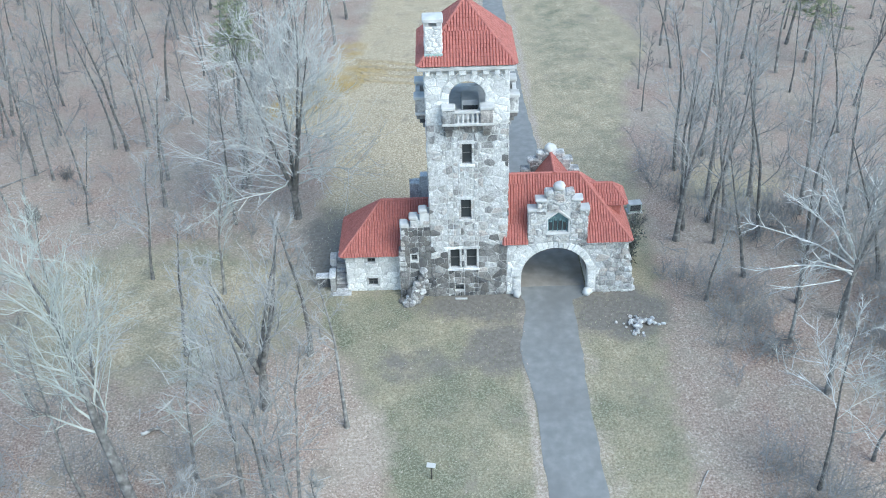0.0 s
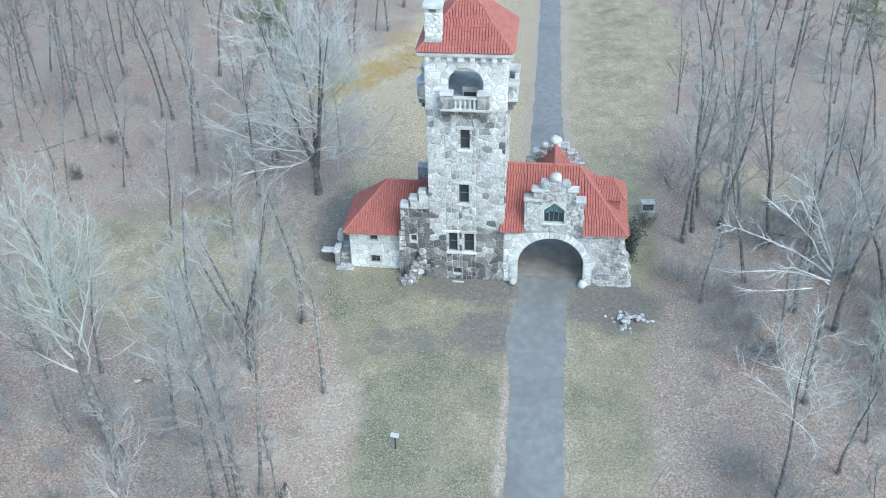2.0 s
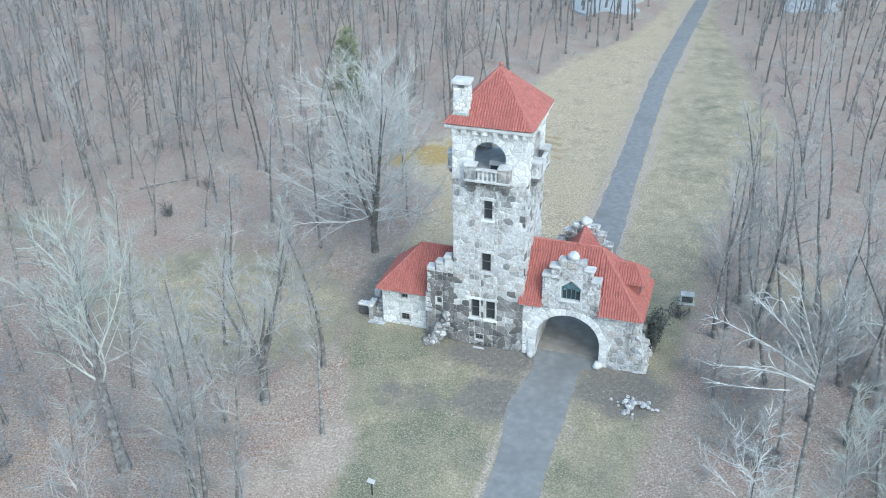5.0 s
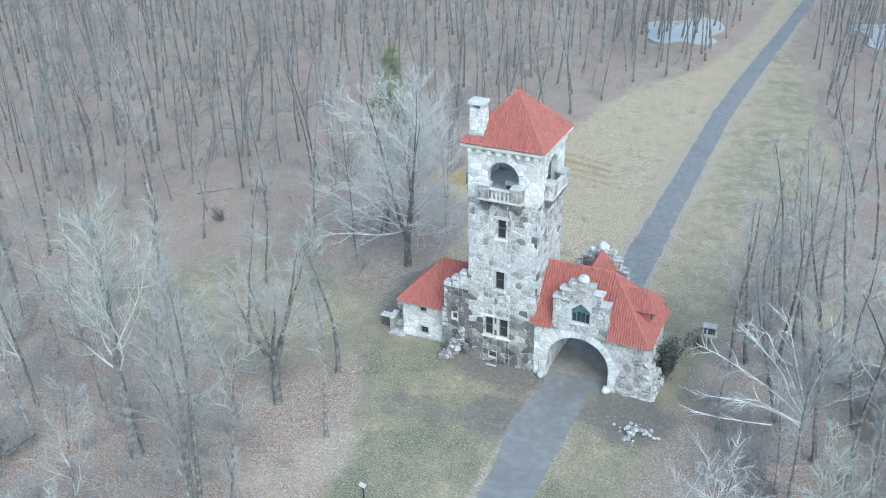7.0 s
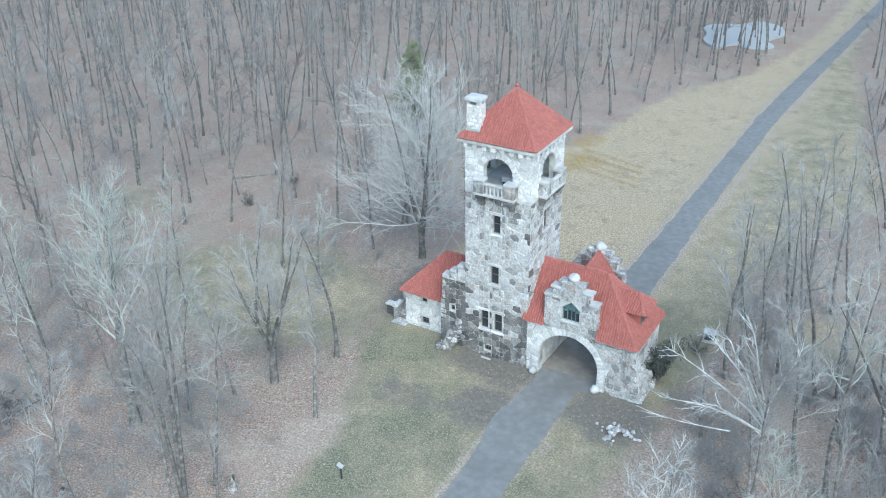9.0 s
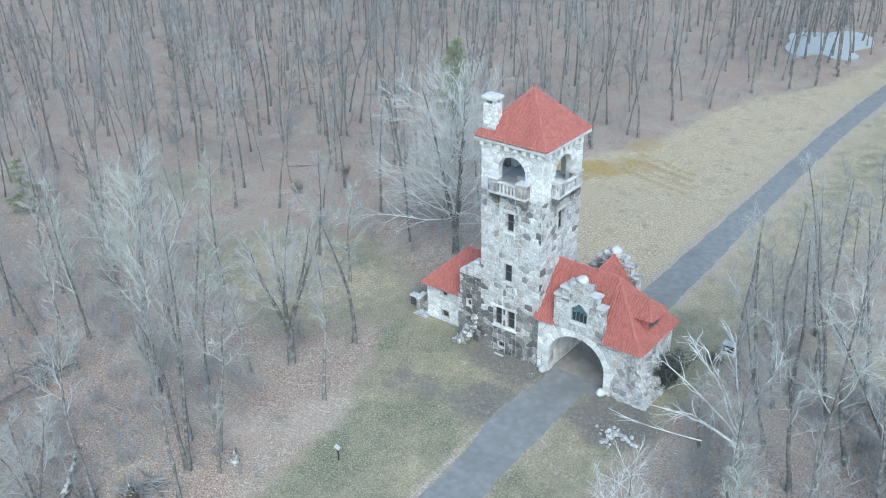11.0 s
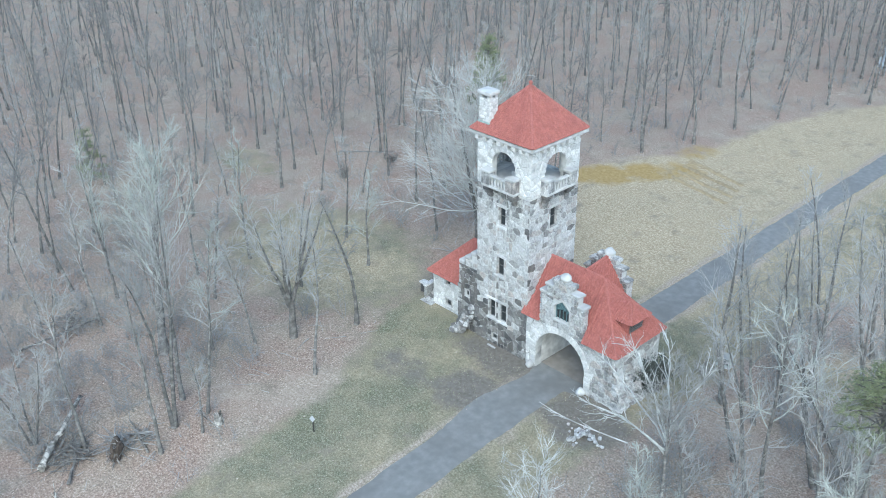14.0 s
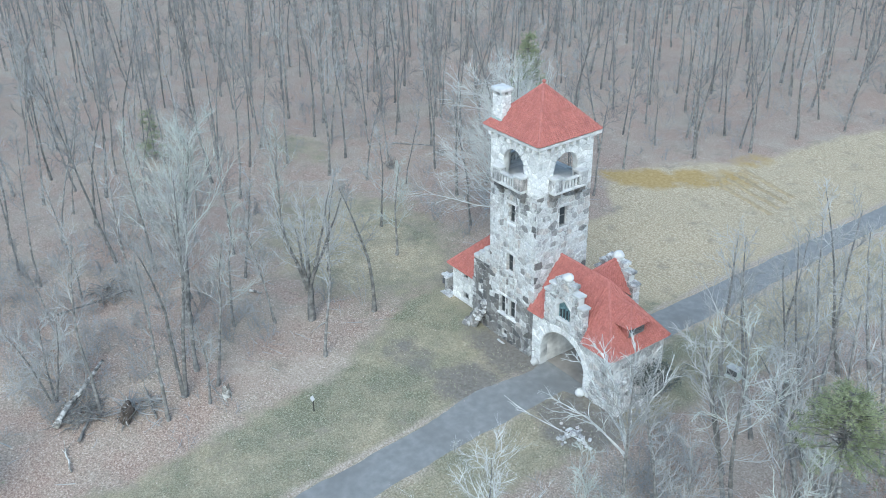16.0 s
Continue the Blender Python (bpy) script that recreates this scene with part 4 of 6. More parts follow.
def stepped_gable(m, panel, seed):
    """A stepped gable wall with slab caps and a boulder on top."""
    rng = random.Random(seed)
    steps = [(2.1, 4.62, 7.45), (1.55, 7.45, 8.3), (0.9, 8.3, 9.0)]

    def put(name, bm, mat, under, label=""):
        bm.transform(m)
        return part(name, bm, mat, under, label)
    pts = [(-2.1, 4.82), (2.1, 4.82), (2.1, 7.45), (1.55, 7.45), (1.55, 8.3), (0.9, 8.3), (0.9, 9.0), (-0.9, 9.0), (-0.9, 8.3), (-1.55, 8.3), (-1.55, 7.45), (-2.1, 7.45)]
    hole = [[(0.74, 5.65), (0.74, 6.75), (0.0, 7.35), (-0.74, 6.75), (-0.74, 5.65)]] if panel else []
    wall = put("gable_wall", slab_with_holes(pts, hole, 0.55), MORTAR, gatehouse, "stepped rubble stone gable")
    for half, z0, z1 in steps:
        cells = stone_cells([(-half - 0.02, max(z0, 4.85)), (half + 0.02, max(z0, 4.85)), (half + 0.02, z1), (-half - 0.02, z1)], [(-0.86, 0.86, 5.5, 7.45)] if panel else [], 0.56, 0.44, seed + int(z0))
        lay_stones(wall, m, cells, seed, GREYSTONE if panel else SOOTY, 120, proud=(0.04, 0.14))
        back = m @ pose(0, 0.55, 0, 0, 0, 180)
        lay_stones(wall, back, stone_cells([(-half, max(z0, 6.2)), (half, max(z0, 6.2)), (half, z1), (-half, z1)], [], 0.56, 0.44, seed + 9), seed, GREYSTONE if panel else SOOTY, 0)
    for half, inner, z in ((2.1, 1.5, 7.45), (1.55, 0.85, 8.3), (0.9, 0.42, 9.0)):
        for s in (-1, 1):
            a, b = sorted((s * inner, s * (half + 0.16)))
            bm = box(a, b, -0.16, 0.68, z, z + 0.26, 0.06, 0.04)
            if half < 1:
                bm = box(a, b, -0.12, 0.66, z - 0.25, z + 0.15, 0.08, 0.05)
            put("coping_stone", bm, PALE if panel and half > 1 else GREYSTONE[0] if panel else SOOTY[0], wall, "pale slab coping" if panel and half > 1 else "")
            # rough quoins down the sides
            if half > 2:
                for k in range(5):
                    zz = 5.0 + 0.49 * k
                    put("quoin", box(min(s * 1.9, s * 2.2), max(s * 1.9, s * 2.2), -0.1, 0.5, zz, zz + 0.44, 0.06, 0.04), GREYSTONE[0], wall)
    bm = boulder(rng, 0.46, 0.85)
    bm.transform(pose(0, 0.26, 9.38))
    put("top_boulder", bm, PALE, wall, "rounded white top boulder").data.shade_smooth()
    put("boulder_seat", box(-0.42, 0.42, -0.1, 0.62, 8.95, 9.15, 0.05, 0.03), GREYSTONE[0], wall)
    if panel:
        for s in (-1, 1):
            put("panel_jamb", box(min(s * 0.74, s * 0.86), max(s * 0.74, s * 0.86), -0.08, 0.3, 5.6, 6.75, 0.02, 0.01), PALE, wall)
            bm = box(0, 1.12, -0.09, 0.3, 0.0, 0.13, 0.02)
            bm.transform(pose(-0.88, 0, 6.7, 0, -39, 0))
            if s > 0:
                bm.transform(Matrix.Diagonal((-1, 1, 1, 1)))
                bmesh.ops.reverse_faces(bm, faces=bm.faces[:])
            put("panel_hood", bm, PALE, wall, "pale raking stone")
        put("panel_sill", box(-0.92, 0.92, -0.12, 0.3, 5.47, 5.64, 0.03, 0.01), PALE, wall)
        glass = put("leaded_panel", box(-0.74, 0.74, 0.24, 0.27, 5.64, 7.3), TEAL, wall, "teal leaded gable window")
        for i in range(4):
            x = -0.51 + 0.34 * i
            put("light", box(x - 0.12, x + 0.12, 0.19, 0.24, 5.7, 6.45 + 0.12 * (i in (1, 2)), 0.03), GLASS, glass, "dark narrow light")
            put("light_head", lathe([(0.12, 0), (0.09, 0.06), (0.03, 0.1)], 8, (x, 0.21, 6.46 + 0.12 * (i in (1, 2)))), TEAL, glass)
        for i in range(5):
            x = -0.68 + 0.34 * i
            put("mullion", box(x - 0.03, x + 0.03, 0.16, 0.24, 5.64, 6.75, 0.008), TEAL, glass)


stepped_gable(pose(GX + 0.08, -0.16, 0), True, 61)
stepped_gable(pose(GX, WING_D + 0.22, 0.15, 0, 0, 180), False, 71)

# left wing masonry and windows
LM = pose(0, LY0, 0)
lay_stones(W_LOW, LM, stone_cells([(LX0, 0), (-5.0, 0), (-5.0, 3.4), (LX0, 3.4)], [grown(w, 0.12) for w in LEFT_WINDOWS], 0.66, 0.5, 81), 81, ASHLAR)
lay_stones(W_LOW_END, pose(LX0, 3.25, 0, 0, 0, -90), stone_cells([(-2.35, 0), (2.35, 0), (2.35, 3.4), (-2.35, 3.4)], [], 0.7, 0.5, 82), 82, FIELDSTONE, 60)
for w in LEFT_WINDOWS:
    window(gatehouse, LM, w, (1, 1), True)
part("eave_band", box(LX0 - 0.1, -5.3, 0.66, 0.88, 3.24, 3.42, 0.02), PALE, gatehouse)

# stepped buttress wall between the left wing and the tower
buttress = part("buttress", slab_with_holes([(-5.25, 0), (-2.82, 0), (-2.82, 7.5), (-3.55, 7.5), (-3.55, 6.9), (-4.25, 6.9), (-4.25, 6.3), (-4.95, 6.3), (-4.95, 4.4), (-5.25, 2.4)],
                                            [rect(-4.3, -3.85, 3.3, 3.9)], 0.9), MORTAR, gatehouse, "stepped buttress with slab caps")
BM_ = pose(0, 0, 0)
lay_stones(buttress, BM_, stone_cells([(-5.25, 0), (-2.8, 0), (-2.8, 6.3), (-4.95, 6.3), (-5.2, 2.6)], [(-4.4, -3.75, 3.2, 4.0)], 0.6, 0.48, 83), 83, DARKSTONE, gap=0.014)
lay_stones(buttress, BM_, stone_cells([(-4.25, 6.3), (-2.8, 6.3), (-2.8, 6.9), (-4.25, 6.9)], [], 0.6, 0.48, 84), 84, FIELDSTONE)
for x0, x1, z in ((-5.08, -4.4, 6.3), (-4.36, -3.72, 6.9), (-3.64, -3.0, 7.5)):
    part("slab_cap", box(x0, x1, -0.1, 0.75, z, z + 0.34, 0.09, 0.04), PALE, buttress, "pale stone slab cap")
for z in range(9):
    part("quoin", box(-5.05 - (0.2 if z < 5 else 0), -4.7, -0.08, 0.7, 1.9 + 0.48 * z, 2.33 + 0.48 * z, 0.06, 0.04), GREYSTONE[0], buttress)
window(gatehouse, BM_, (-4.3, -3.85, 3.3, 3.9), (1, 1), False)
for x0, x1, z in ((-4.4, -3.6, 6.9), (-3.6, -2.84, 7.5)):
    part("rear_step", box(x0, x1, 5.3, 6.1, 4.0, z, 0.06, 0.05), GREYSTONE[0], gatehouse)
# pile of boulders that buttresses the tower's corner
rng = random.Random(85)
for i in range(80):
    t = rng.random() ** 0.8
    z = 0.15 + 2.7 * (1 - t) * rng.uniform(0.75, 1.0)
    x = -3.35 - 1.75 * t * rng.uniform(0.5, 1.0) + rng.uniform(-0.2, 0.35)
    y = -0.12 - 1.15 * t * rng.uniform(0.4, 1.0)
    bm = boulder(rng, rng.uniform(0.2, 0.38), rng.uniform(0.65, 1.1), 1)
    bm.transform(pose(x, y, max(z * (1 - t * 0.55), 0.12), rng.uniform(0, 40), rng.uniform(0, 40), rng.uniform(0, 360)))
    part("boulder", bm, (DARKSTONE if i % 3 else GREYSTONE)[0], buttress)

# outside stair at the end of the left wing
stair = thing("stair", "weathered stone steps with slab-capped cheek walls", "stair", (-9.85, 0.75, 0))
for i in range(9):
    part("step", box(-0.43, 0.46, 0.05 + 0.27 * i, 3.2, 0.19 * i, 0.19 * (i + 1) - 0.005, 0.03, 0.02), (GREYSTONE[0], DARKSTONE[0], GREYSTONE[0])[i % 3], stair)
cheek = part("cheek_wall", box(-0.85, -0.46, 0.15, 2.6, 0, 1.25, 0.05, 0.04), DARKSTONE[0], stair)
part("cheek_cap", box(-0.92, -0.4, 0.05, 1.25, 1.25, 1.48, 0.06, 0.03), FIELDSTONE[0], cheek)
part("cheek_cap", box(-0.95, -0.4, 1.75, 2.9, 1.25, 1.9, 0.08, 0.05), GREYSTONE[0], cheek)
arm = part("cheek_wall", box(-1.9, -0.87, 0.65, 1.2, 0, 0.85, 0.06, 0.05), DARKSTONE[0], stair)
part("cheek_cap", box(-2.0, -0.94, 0.58, 1.3, 0.85, 1.1, 0.08, 0.04), FIELDSTONE[0], arm)
part("foot_slab", box(-0.7, 0.75, -0.5, 0.03, 0.0, 0.1, 0.03, 0.02), GREYSTONE[0], stair)
# slab by the cellar window
tagged(part("slab", box(-1.1, -0.2, -0.62, -0.42, 0.0, 0.1, 0.03, 0.02), PALE), "pale stone slab lying by the cellar window", "stone slab")
# chimney stones
for a, (m, half) in enumerate(((pose(CX, CY - 0.45, 0), 0.55), (pose(CX + 0.55, CY, 0, 0, 0, 90), 0.45), (pose(CX, CY + 0.45, 0, 0, 0, 180), 0.55), (pose(CX - 0.55, CY, 0, 0, 0, -90), 0.45))):
    lay_stones(chimney, m, stone_cells([(-half, 19.75), (half, 19.75), (half, 21.6), (-half, 21.6)], [], 0.42, 0.3, 90 + a), 90 + a, ASHLAR, proud=(0.02, 0.05))


# ---- trees ----
class Wood:
    """Collects tapered limbs into vertex and face lists."""

    def __init__(self):
        self.v, self.f = [], []

    def limb(self, pts, radii, sides):
        o = len(self.v)
        n = len(pts)
        for i, (p, r) in enumerate(zip(pts, radii)):
            d = (pts[min(i + 1, n - 1)] - pts[max(i - 1, 0)]).normalized()
            s = d.cross(Vector((0.31, 0.87, 0.38))).normalized()
            q = d.cross(s)
            for k in range(sides):
                a = 2 * math.pi * k / sides
                self.v.append(p + s * (r * math.cos(a)) + q * (r * math.sin(a)))
        for i in range(n - 1):
            for k in range(sides):
                a, b = o + i * sides + k, o + i * sides + (k + 1) % sides
                self.f.append((a, b, b + sides, a + sides))

    def spike(self, a, b, r):
        o = len(self.v)
        s = (b - a).cross(Vector((b.y * 7.3 % 1 - 0.5, b.z * 5.1 % 1 - 0.5, b.x * 9.7 % 1 - 0.5))).normalized()
        self.v += [a + s * r, a - s * r, b]
        self.f.append((o, o + 1, o + 2))


def bend(rng, start, d, length, r0, r1, n, crook, rise):
    pts, radii = [start.copy()], [r0]
    d = d.normalized()
    for i in range(n):
        d = (d + Vector((rng.gauss(0, crook), rng.gauss(0, crook), rng.gauss(0, crook) + rise))).normalized()
        pts.append(pts[-1] + d * (length / n))
        radii.append(r0 + (r1 - r0) * (i + 1) / n)
    return pts, radii


def along(pts, t):
    f = t * (len(pts) - 1)
    i = min(int(f), len(pts) - 2)
    return pts[i].lerp(pts[i + 1], f - i), (pts[i + 1] - pts[i]).normalized()


def off_axis(rng, d, angle):
    s = d.orthogonal().normalized()
    s.rotate(Matrix.Rotation(rng.uniform(0, 2 * math.pi), 3, d))
    return d * math.cos(angle) + s * math.sin(angle)


def grow(seed, height, clear=0.4, limbs=10, reach=0.32, boughs=9, twigs=20, stems=1, radius=0.0, lean=(0, 0), angle=0.75, rise=0.07, twig_r=0.0085, fine=1.0, fork=0.0, splay=0.24, bias=(0, 0, 0), sides=7, joints=9):
    """A bare tree: returns the wood of its trunk and limbs, and that of its fine branches and twigs."""
    rng = random.Random(seed)
    trunk, crown = Wood(), Wood()
    radius = radius or height * 0.0078
    for s in range(stems):
        d = Vector((lean[0] + rng.gauss(0, 0.03), lean[1] + rng.gauss(0, 0.03), 1))
        if stems > 1:
            a = 2 * math.pi * (s + rng.random() * 0.5) / stems
            d += Vector((math.cos(a), math.sin(a), 0)) * splay
        h = height * (1 if s == 0 else rng.uniform(0.75, 0.98))
        rs = radius * (1 if stems == 1 else 0.75)
        root = Vector((0, 0, -0.3)) if stems == 1 else Vector((d.x, d.y, 0)) * 0.4 + Vector((0, 0, -0.3))
        if fork:
            root = Vector((0, 0, fork))
            if s == 0:
                trunk.limb(*bend(rng, Vector((0, 0, -0.3)), Vector((lean[0], lean[1], 1)), fork + 0.35, rs * 1.9, rs * 1.25, 4, 0.02, 0), 8)
            h -= fork
        pts, radii = bend(rng, root, d, h, rs, rs * 0.14, joints, 0.05, 0.03)
        radii[0] *= 1.45
        trunk.limb(pts, radii, sides)
        for i in range(limbs):
            t = clear + (1 - clear) * ((i + rng.random()) / limbs)
            p, pd = along(pts, min(t, 0.985))
            ld = off_axis(rng, pd, angle * rng.uniform(0.7, 1.25) * (1.15 - 0.45 * t))
            ld = (ld + Vector(bias)).normalized()
            ll = height * reach * rng.uniform(0.6, 1.2) * (1.25 - 0.75 * (t - clear) / (1 - clear))
            lr = min(max(rs * (1 - 0.8 * t) * rng.uniform(0.36, 0.56), 0.026), 0.085)
            lp, lrad = bend(rng, p, ld, ll, lr, lr * 0.2, 5, 0.17, rise)
            crown.limb(lp, lrad, 3)
            for j in range(boughs):
                u = 0.18 + 0.82 * (j + rng.random()) / boughs
                q, qd = along(lp, min(u, 0.99))
                bl = ll * rng.uniform(0.3, 0.65) * (1.2 - 0.6 * u)
                bp, brad = bend(rng, q, off_axis(rng, qd, rng.uniform(0.4, 0.95)), bl, max(lr * 0.36, 0.024) * fine, 0.01 * fine, 2, 0.2, rise * 1.5)
                crown.limb(bp, brad, 3)
                for k in range(twigs):
                    w, wd = along(bp, min(0.1 + 0.92 * (k + rng.random()) / twigs, 0.99))
                    e = off_axis(rng, wd, rng.uniform(0.3, 0.95))
                    e.z += rise * 2
                    e = e.normalized() * bl * rng.uniform(0.3, 0.8)
                    crown.spike(w, w + e, twig_r * fine)
                    if k % 2:
                        w = w + e * rng.uniform(0.3, 0.7)
                        e = off_axis(rng, e.normalized(), rng.uniform(0.4, 0.8)) * e.length * rng.uniform(0.5, 0.9)
                        crown.spike(w, w + e, twig_r * 0.75 * fine)
    return trunk, crown


def tree_thing(name, wood, label, at, group="", bark=None, twig=None):
    ob = thing(name, label, "tree", at, group)
    mesh_part("trunk", wood[0].v, wood[0].f, bark or BARK, ob, smooth=True)
    mesh_part("crown", wood[1].v, wood[1].f, twig or TWIG, ob)
    return ob


NAMED = []          # feet of the trees placed one by one


def lone(at, seed, label="bare grey deciduous tree on leaf litter", bark=None, twig=None, **how):
    NAMED.append(at)
    z = float(swell(np.array(at[0]), np.array(at[1])))
    return tree_thing("tree", grow(seed, **how), label, (at[0], at[1], z), "", bark, twig)


# by the lawn's edge and round the gatehouse
lone((-14.0, -11.5), 1, "dark low-forking bare tree with a wide pale crown", height=13.5, clear=0.22, stems=5, limbs=8, reach=0.27, boughs=7, twigs=10, radius=0.27, fork=3.2, splay=0.42, angle=0.7)
lone((-11.6, -6.4), 2, height=13.5, clear=0.38, limbs=13, reach=0.17, boughs=8, twigs=11, radius=0.2)
lone((-8.5, -13.3), 3, height=12.5, clear=0.45, limbs=10, reach=0.15, boughs=7, twigs=10, radius=0.15)
lone((-20.0, -20.7), 4, "large leaning tree with pale green-grey twigs", height=17, clear=0.36, limbs=20, reach=0.36, boughs=11, twigs=13, radius=0.4, lean=(-0.22, 0.1), angle=0.8, twig=LICHEN)
lone((-15.7, -14.3), 5, height=10, clear=0.35, limbs=10, reach=0.2, radius=0.12)
lone((-14.5, 11.8), 6, "large spreading bare tree with a dense pale crown", height=18.5, clear=0.05, limbs=20, reach=0.36, boughs=11, twigs=13, stems=4, radius=0.28, fork=2.4, splay=0.2, angle=1.15, rise=0.09, twig_r=0.0105, twig=PALETWIG)
lone((-13.1, -22.9), 7, height=16.5, clear=0.5, limbs=13, reach=0.22, boughs=8, twigs=12, radius=0.19)
lone((-10.6, -22.2), 8, height=14, clear=0.52, limbs=10, reach=0.17, boughs=7, twigs=11, radius=0.14)
lone((-9.1, -23.6), 9, height=8, clear=0.45, limbs=6, reach=0.16, radius=0.12)
lone((-10.9, -24.9), 10, "tall pair of grey trunks with a high crown", height=18.5, clear=0.5, stems=2, splay=0.04, limbs=12, reach=0.2, boughs=8, twigs=11, radius=0.25)
lone((-9.3, -27.0), 11, height=15, clear=0.5, limbs=10, reach=0.17, boughs=7, twigs=11, radius=0.16)
lone((-13.3, -31.0), 12, height=15, clear=0.52, limbs=11, reach=0.18, boughs=7, twigs=11, radius=0.16)
lone((-16.4, -33.6), 13, height=9, clear=0.2, limbs=9, reach=0.25, stems=3, radius=0.15)
# hazy crowns over the glade
for i, (x, y, h) in enumerate(((-24.5, -13.0, 12), (-28.5, -6.5, 13), (-20.5, -6.0, 11), (-17.5, -17.5, 12), (-34.0, -14.0, 14), (-31.0, -19.5, 15), (-25.0, 3.0, 12), (-19.0, 1.0, 11))):
    lone((x, y), 60 + i, "slender tree with a hazy grey-green crown", height=h, clear=0.24, limbs=13, reach=0.25, boughs=8, twigs=11, radius=0.13 + 0.01 * (i % 3), twig_r=0.008, twig=LICHEN if i % 2 else TWIG)
# beside the drive: trunks that lean out to the light
LEAN = (-0.15, -0.16)
for i, (x, y, h, r) in enumerate(((17.3, 6.8, 17, 0.27), (18.2, 8.3, 16, 0.2), (20.5, 9.4, 16, 0.2), (20.3, 6.2, 15, 0.17), (21.3, 12.8, 17, 0.24), (22.4, 11.2, 17, 0.18), (25.2, 13.2, 17, 0.24), (28.5, 10.0, 17, 0.24),
                                  (19.0, 12.5, 15, 0.19), (19.6, 18.0, 17, 0.2), (22.7, 20.4, 17, 0.2), (24.2, 7.0, 17, 0.2), (29.5, 3.0, 17, 0.22))):
    lone((x, y), 20 + i, height=h, clear=0.3, limbs=13, reach=0.22, boughs=7, twigs=9, radius=r * 0.9, lean=(LEAN[0] * (0.85 + 0.12 * (i % 4)), LEAN[1] * (0.8 + 0.2 * (i % 3))))


def bleached_tree():
    """A tree by the gate whose long bare lower limbs reach over the lawn side."""
    trunk, crown = grow(40, height=15.5, clear=0.62, limbs=12, reach=0.24, boughs=9, twigs=14, radius=0.2, lean=(-0.02, 0.02))
    rng = random.Random(41)
    limbs = []
    for z, dx, dy, dz in ((9.3, -6.3, 0.2, 0.3), (9.6, -6.9, 2.3, 2.2), (9.9, -5.0, 2.4, 4.3), (10.2, -3.6, 0.6, 4.8), (9.0, -4.0, -0.8, 1.6), (9.8, -2.2, 2.6, 5.0), (10.6, 1.2, 2.4, 4.2)):
        limb = Wood()
        limbs.append(limb)
        z += 0.6
        ring = [v for v in trunk.v if abs(v.z - z) < 1.0]
        core = sum(ring, Vector()) / len(ring)
        a, b = Vector((core.x, core.y, z)), Vector((-0.1 + dx, 0.1 + dy, z + dz))
        pts = [a.lerp(b, k / 6) + Vector((rng.gauss(0, 0.1), rng.gauss(0, 0.1), rng.gauss(0, 0.07) + 0.55 * math.sin(math.pi * k / 6))) for k in range(7)]
        pts[0] = a
        limb.limb(pts, [0.072 - 0.0088 * k for k in range(7)], 5)
        for k in range(9):
            p, d = along(pts, rng.uniform(0.3, 0.97))
            q, qr = bend(rng, p, off_axis(rng, d, rng.uniform(0.35, 0.8)), rng.uniform(0.7, 2.0), 0.035, 0.01, 3, 0.2, 0.02)
            limb.limb(q, qr, 3)
            for _ in range(5):
                w, wd = along(q, rng.uniform(0.3, 0.98))
                limb.spike(w, w + off_axis(rng, wd, 0.6) * rng.uniform(0.3, 0.8), 0.014)
    NAMED.append((23.6, -11.4))
    ob = tree_thing("tree", (trunk, crown), "grey tree with long bleached bare lower limbs", (23.6, -11.4, float(dip(23.6, -11.4))))
    for limb in limbs:
        mesh_part("limb", limb.v, limb.f, WHITEBARK, ob, "bleached bare limb", smooth=True)
    # a broken limb hung up in the twigs below
    low = Wood()
    pts, radii = bend(rng, Vector((-1.8, -1.2, 10.5)), Vector((-5.0, -2.4, 0.5)), 5.6, 0.045, 0.015, 6, 0.06, 0.0)
    low.limb(pts, radii, 5)
    for k in range(6):
        p, d = along(pts, rng.uniform(0.35, 0.95))
        low.limb(*bend(rng, p, off_axis(rng, d, 0.5), rng.uniform(0.6, 1.6), 0.03, 0.01, 3, 0.15, 0), 3)
    mesh_part("hanging_limb", low.v, low.f, WHITEBARK, ob, "bleached broken limb", smooth=True)


bleached_tree()
lone((20.6, -19.0), 41, "small tree with pale twisting limbs", height=12.5, clear=0.4, limbs=12, reach=0.34, boughs=7, twigs=14, radius=0.13, angle=1.0, bias=(-0.3, 0, 0), twig=WHITEBARK)
for i, (x, y, h) in enumerate(((24.6, -17.0, 11), (28.6, -18.5, 12), (31.5, -13.0, 13), (29.0, -23.0, 11), (24.8, -24.0, 10), (33.0, -8.0, 14))):
    lone((x, y), 80 + i, "slender tree with a hazy grey crown", height=h, clear=0.28, limbs=13, reach=0.26, boughs=8, twigs=12, radius=0.12, lean=(-0.08, -0.04), twig=LICHEN if i % 2 else TWIG)
lone((26.8, -14.5), 42, "tree with pale twisting limbs", height=14, clear=0.42, limbs=12, reach=0.26, boughs=8, twigs=14, radius=0.1, lean=LEAN, twig=LICHEN)
lone((27.0, -4.0), 46, "tall tree with crooked bleached upper limbs", height=19, clear=0.55, limbs=14, reach=0.2, boughs=6, twigs=8, radius=0.2, angle=1.2, rise=0.0, lean=(-0.05, -0.05), twig=LICHEN)
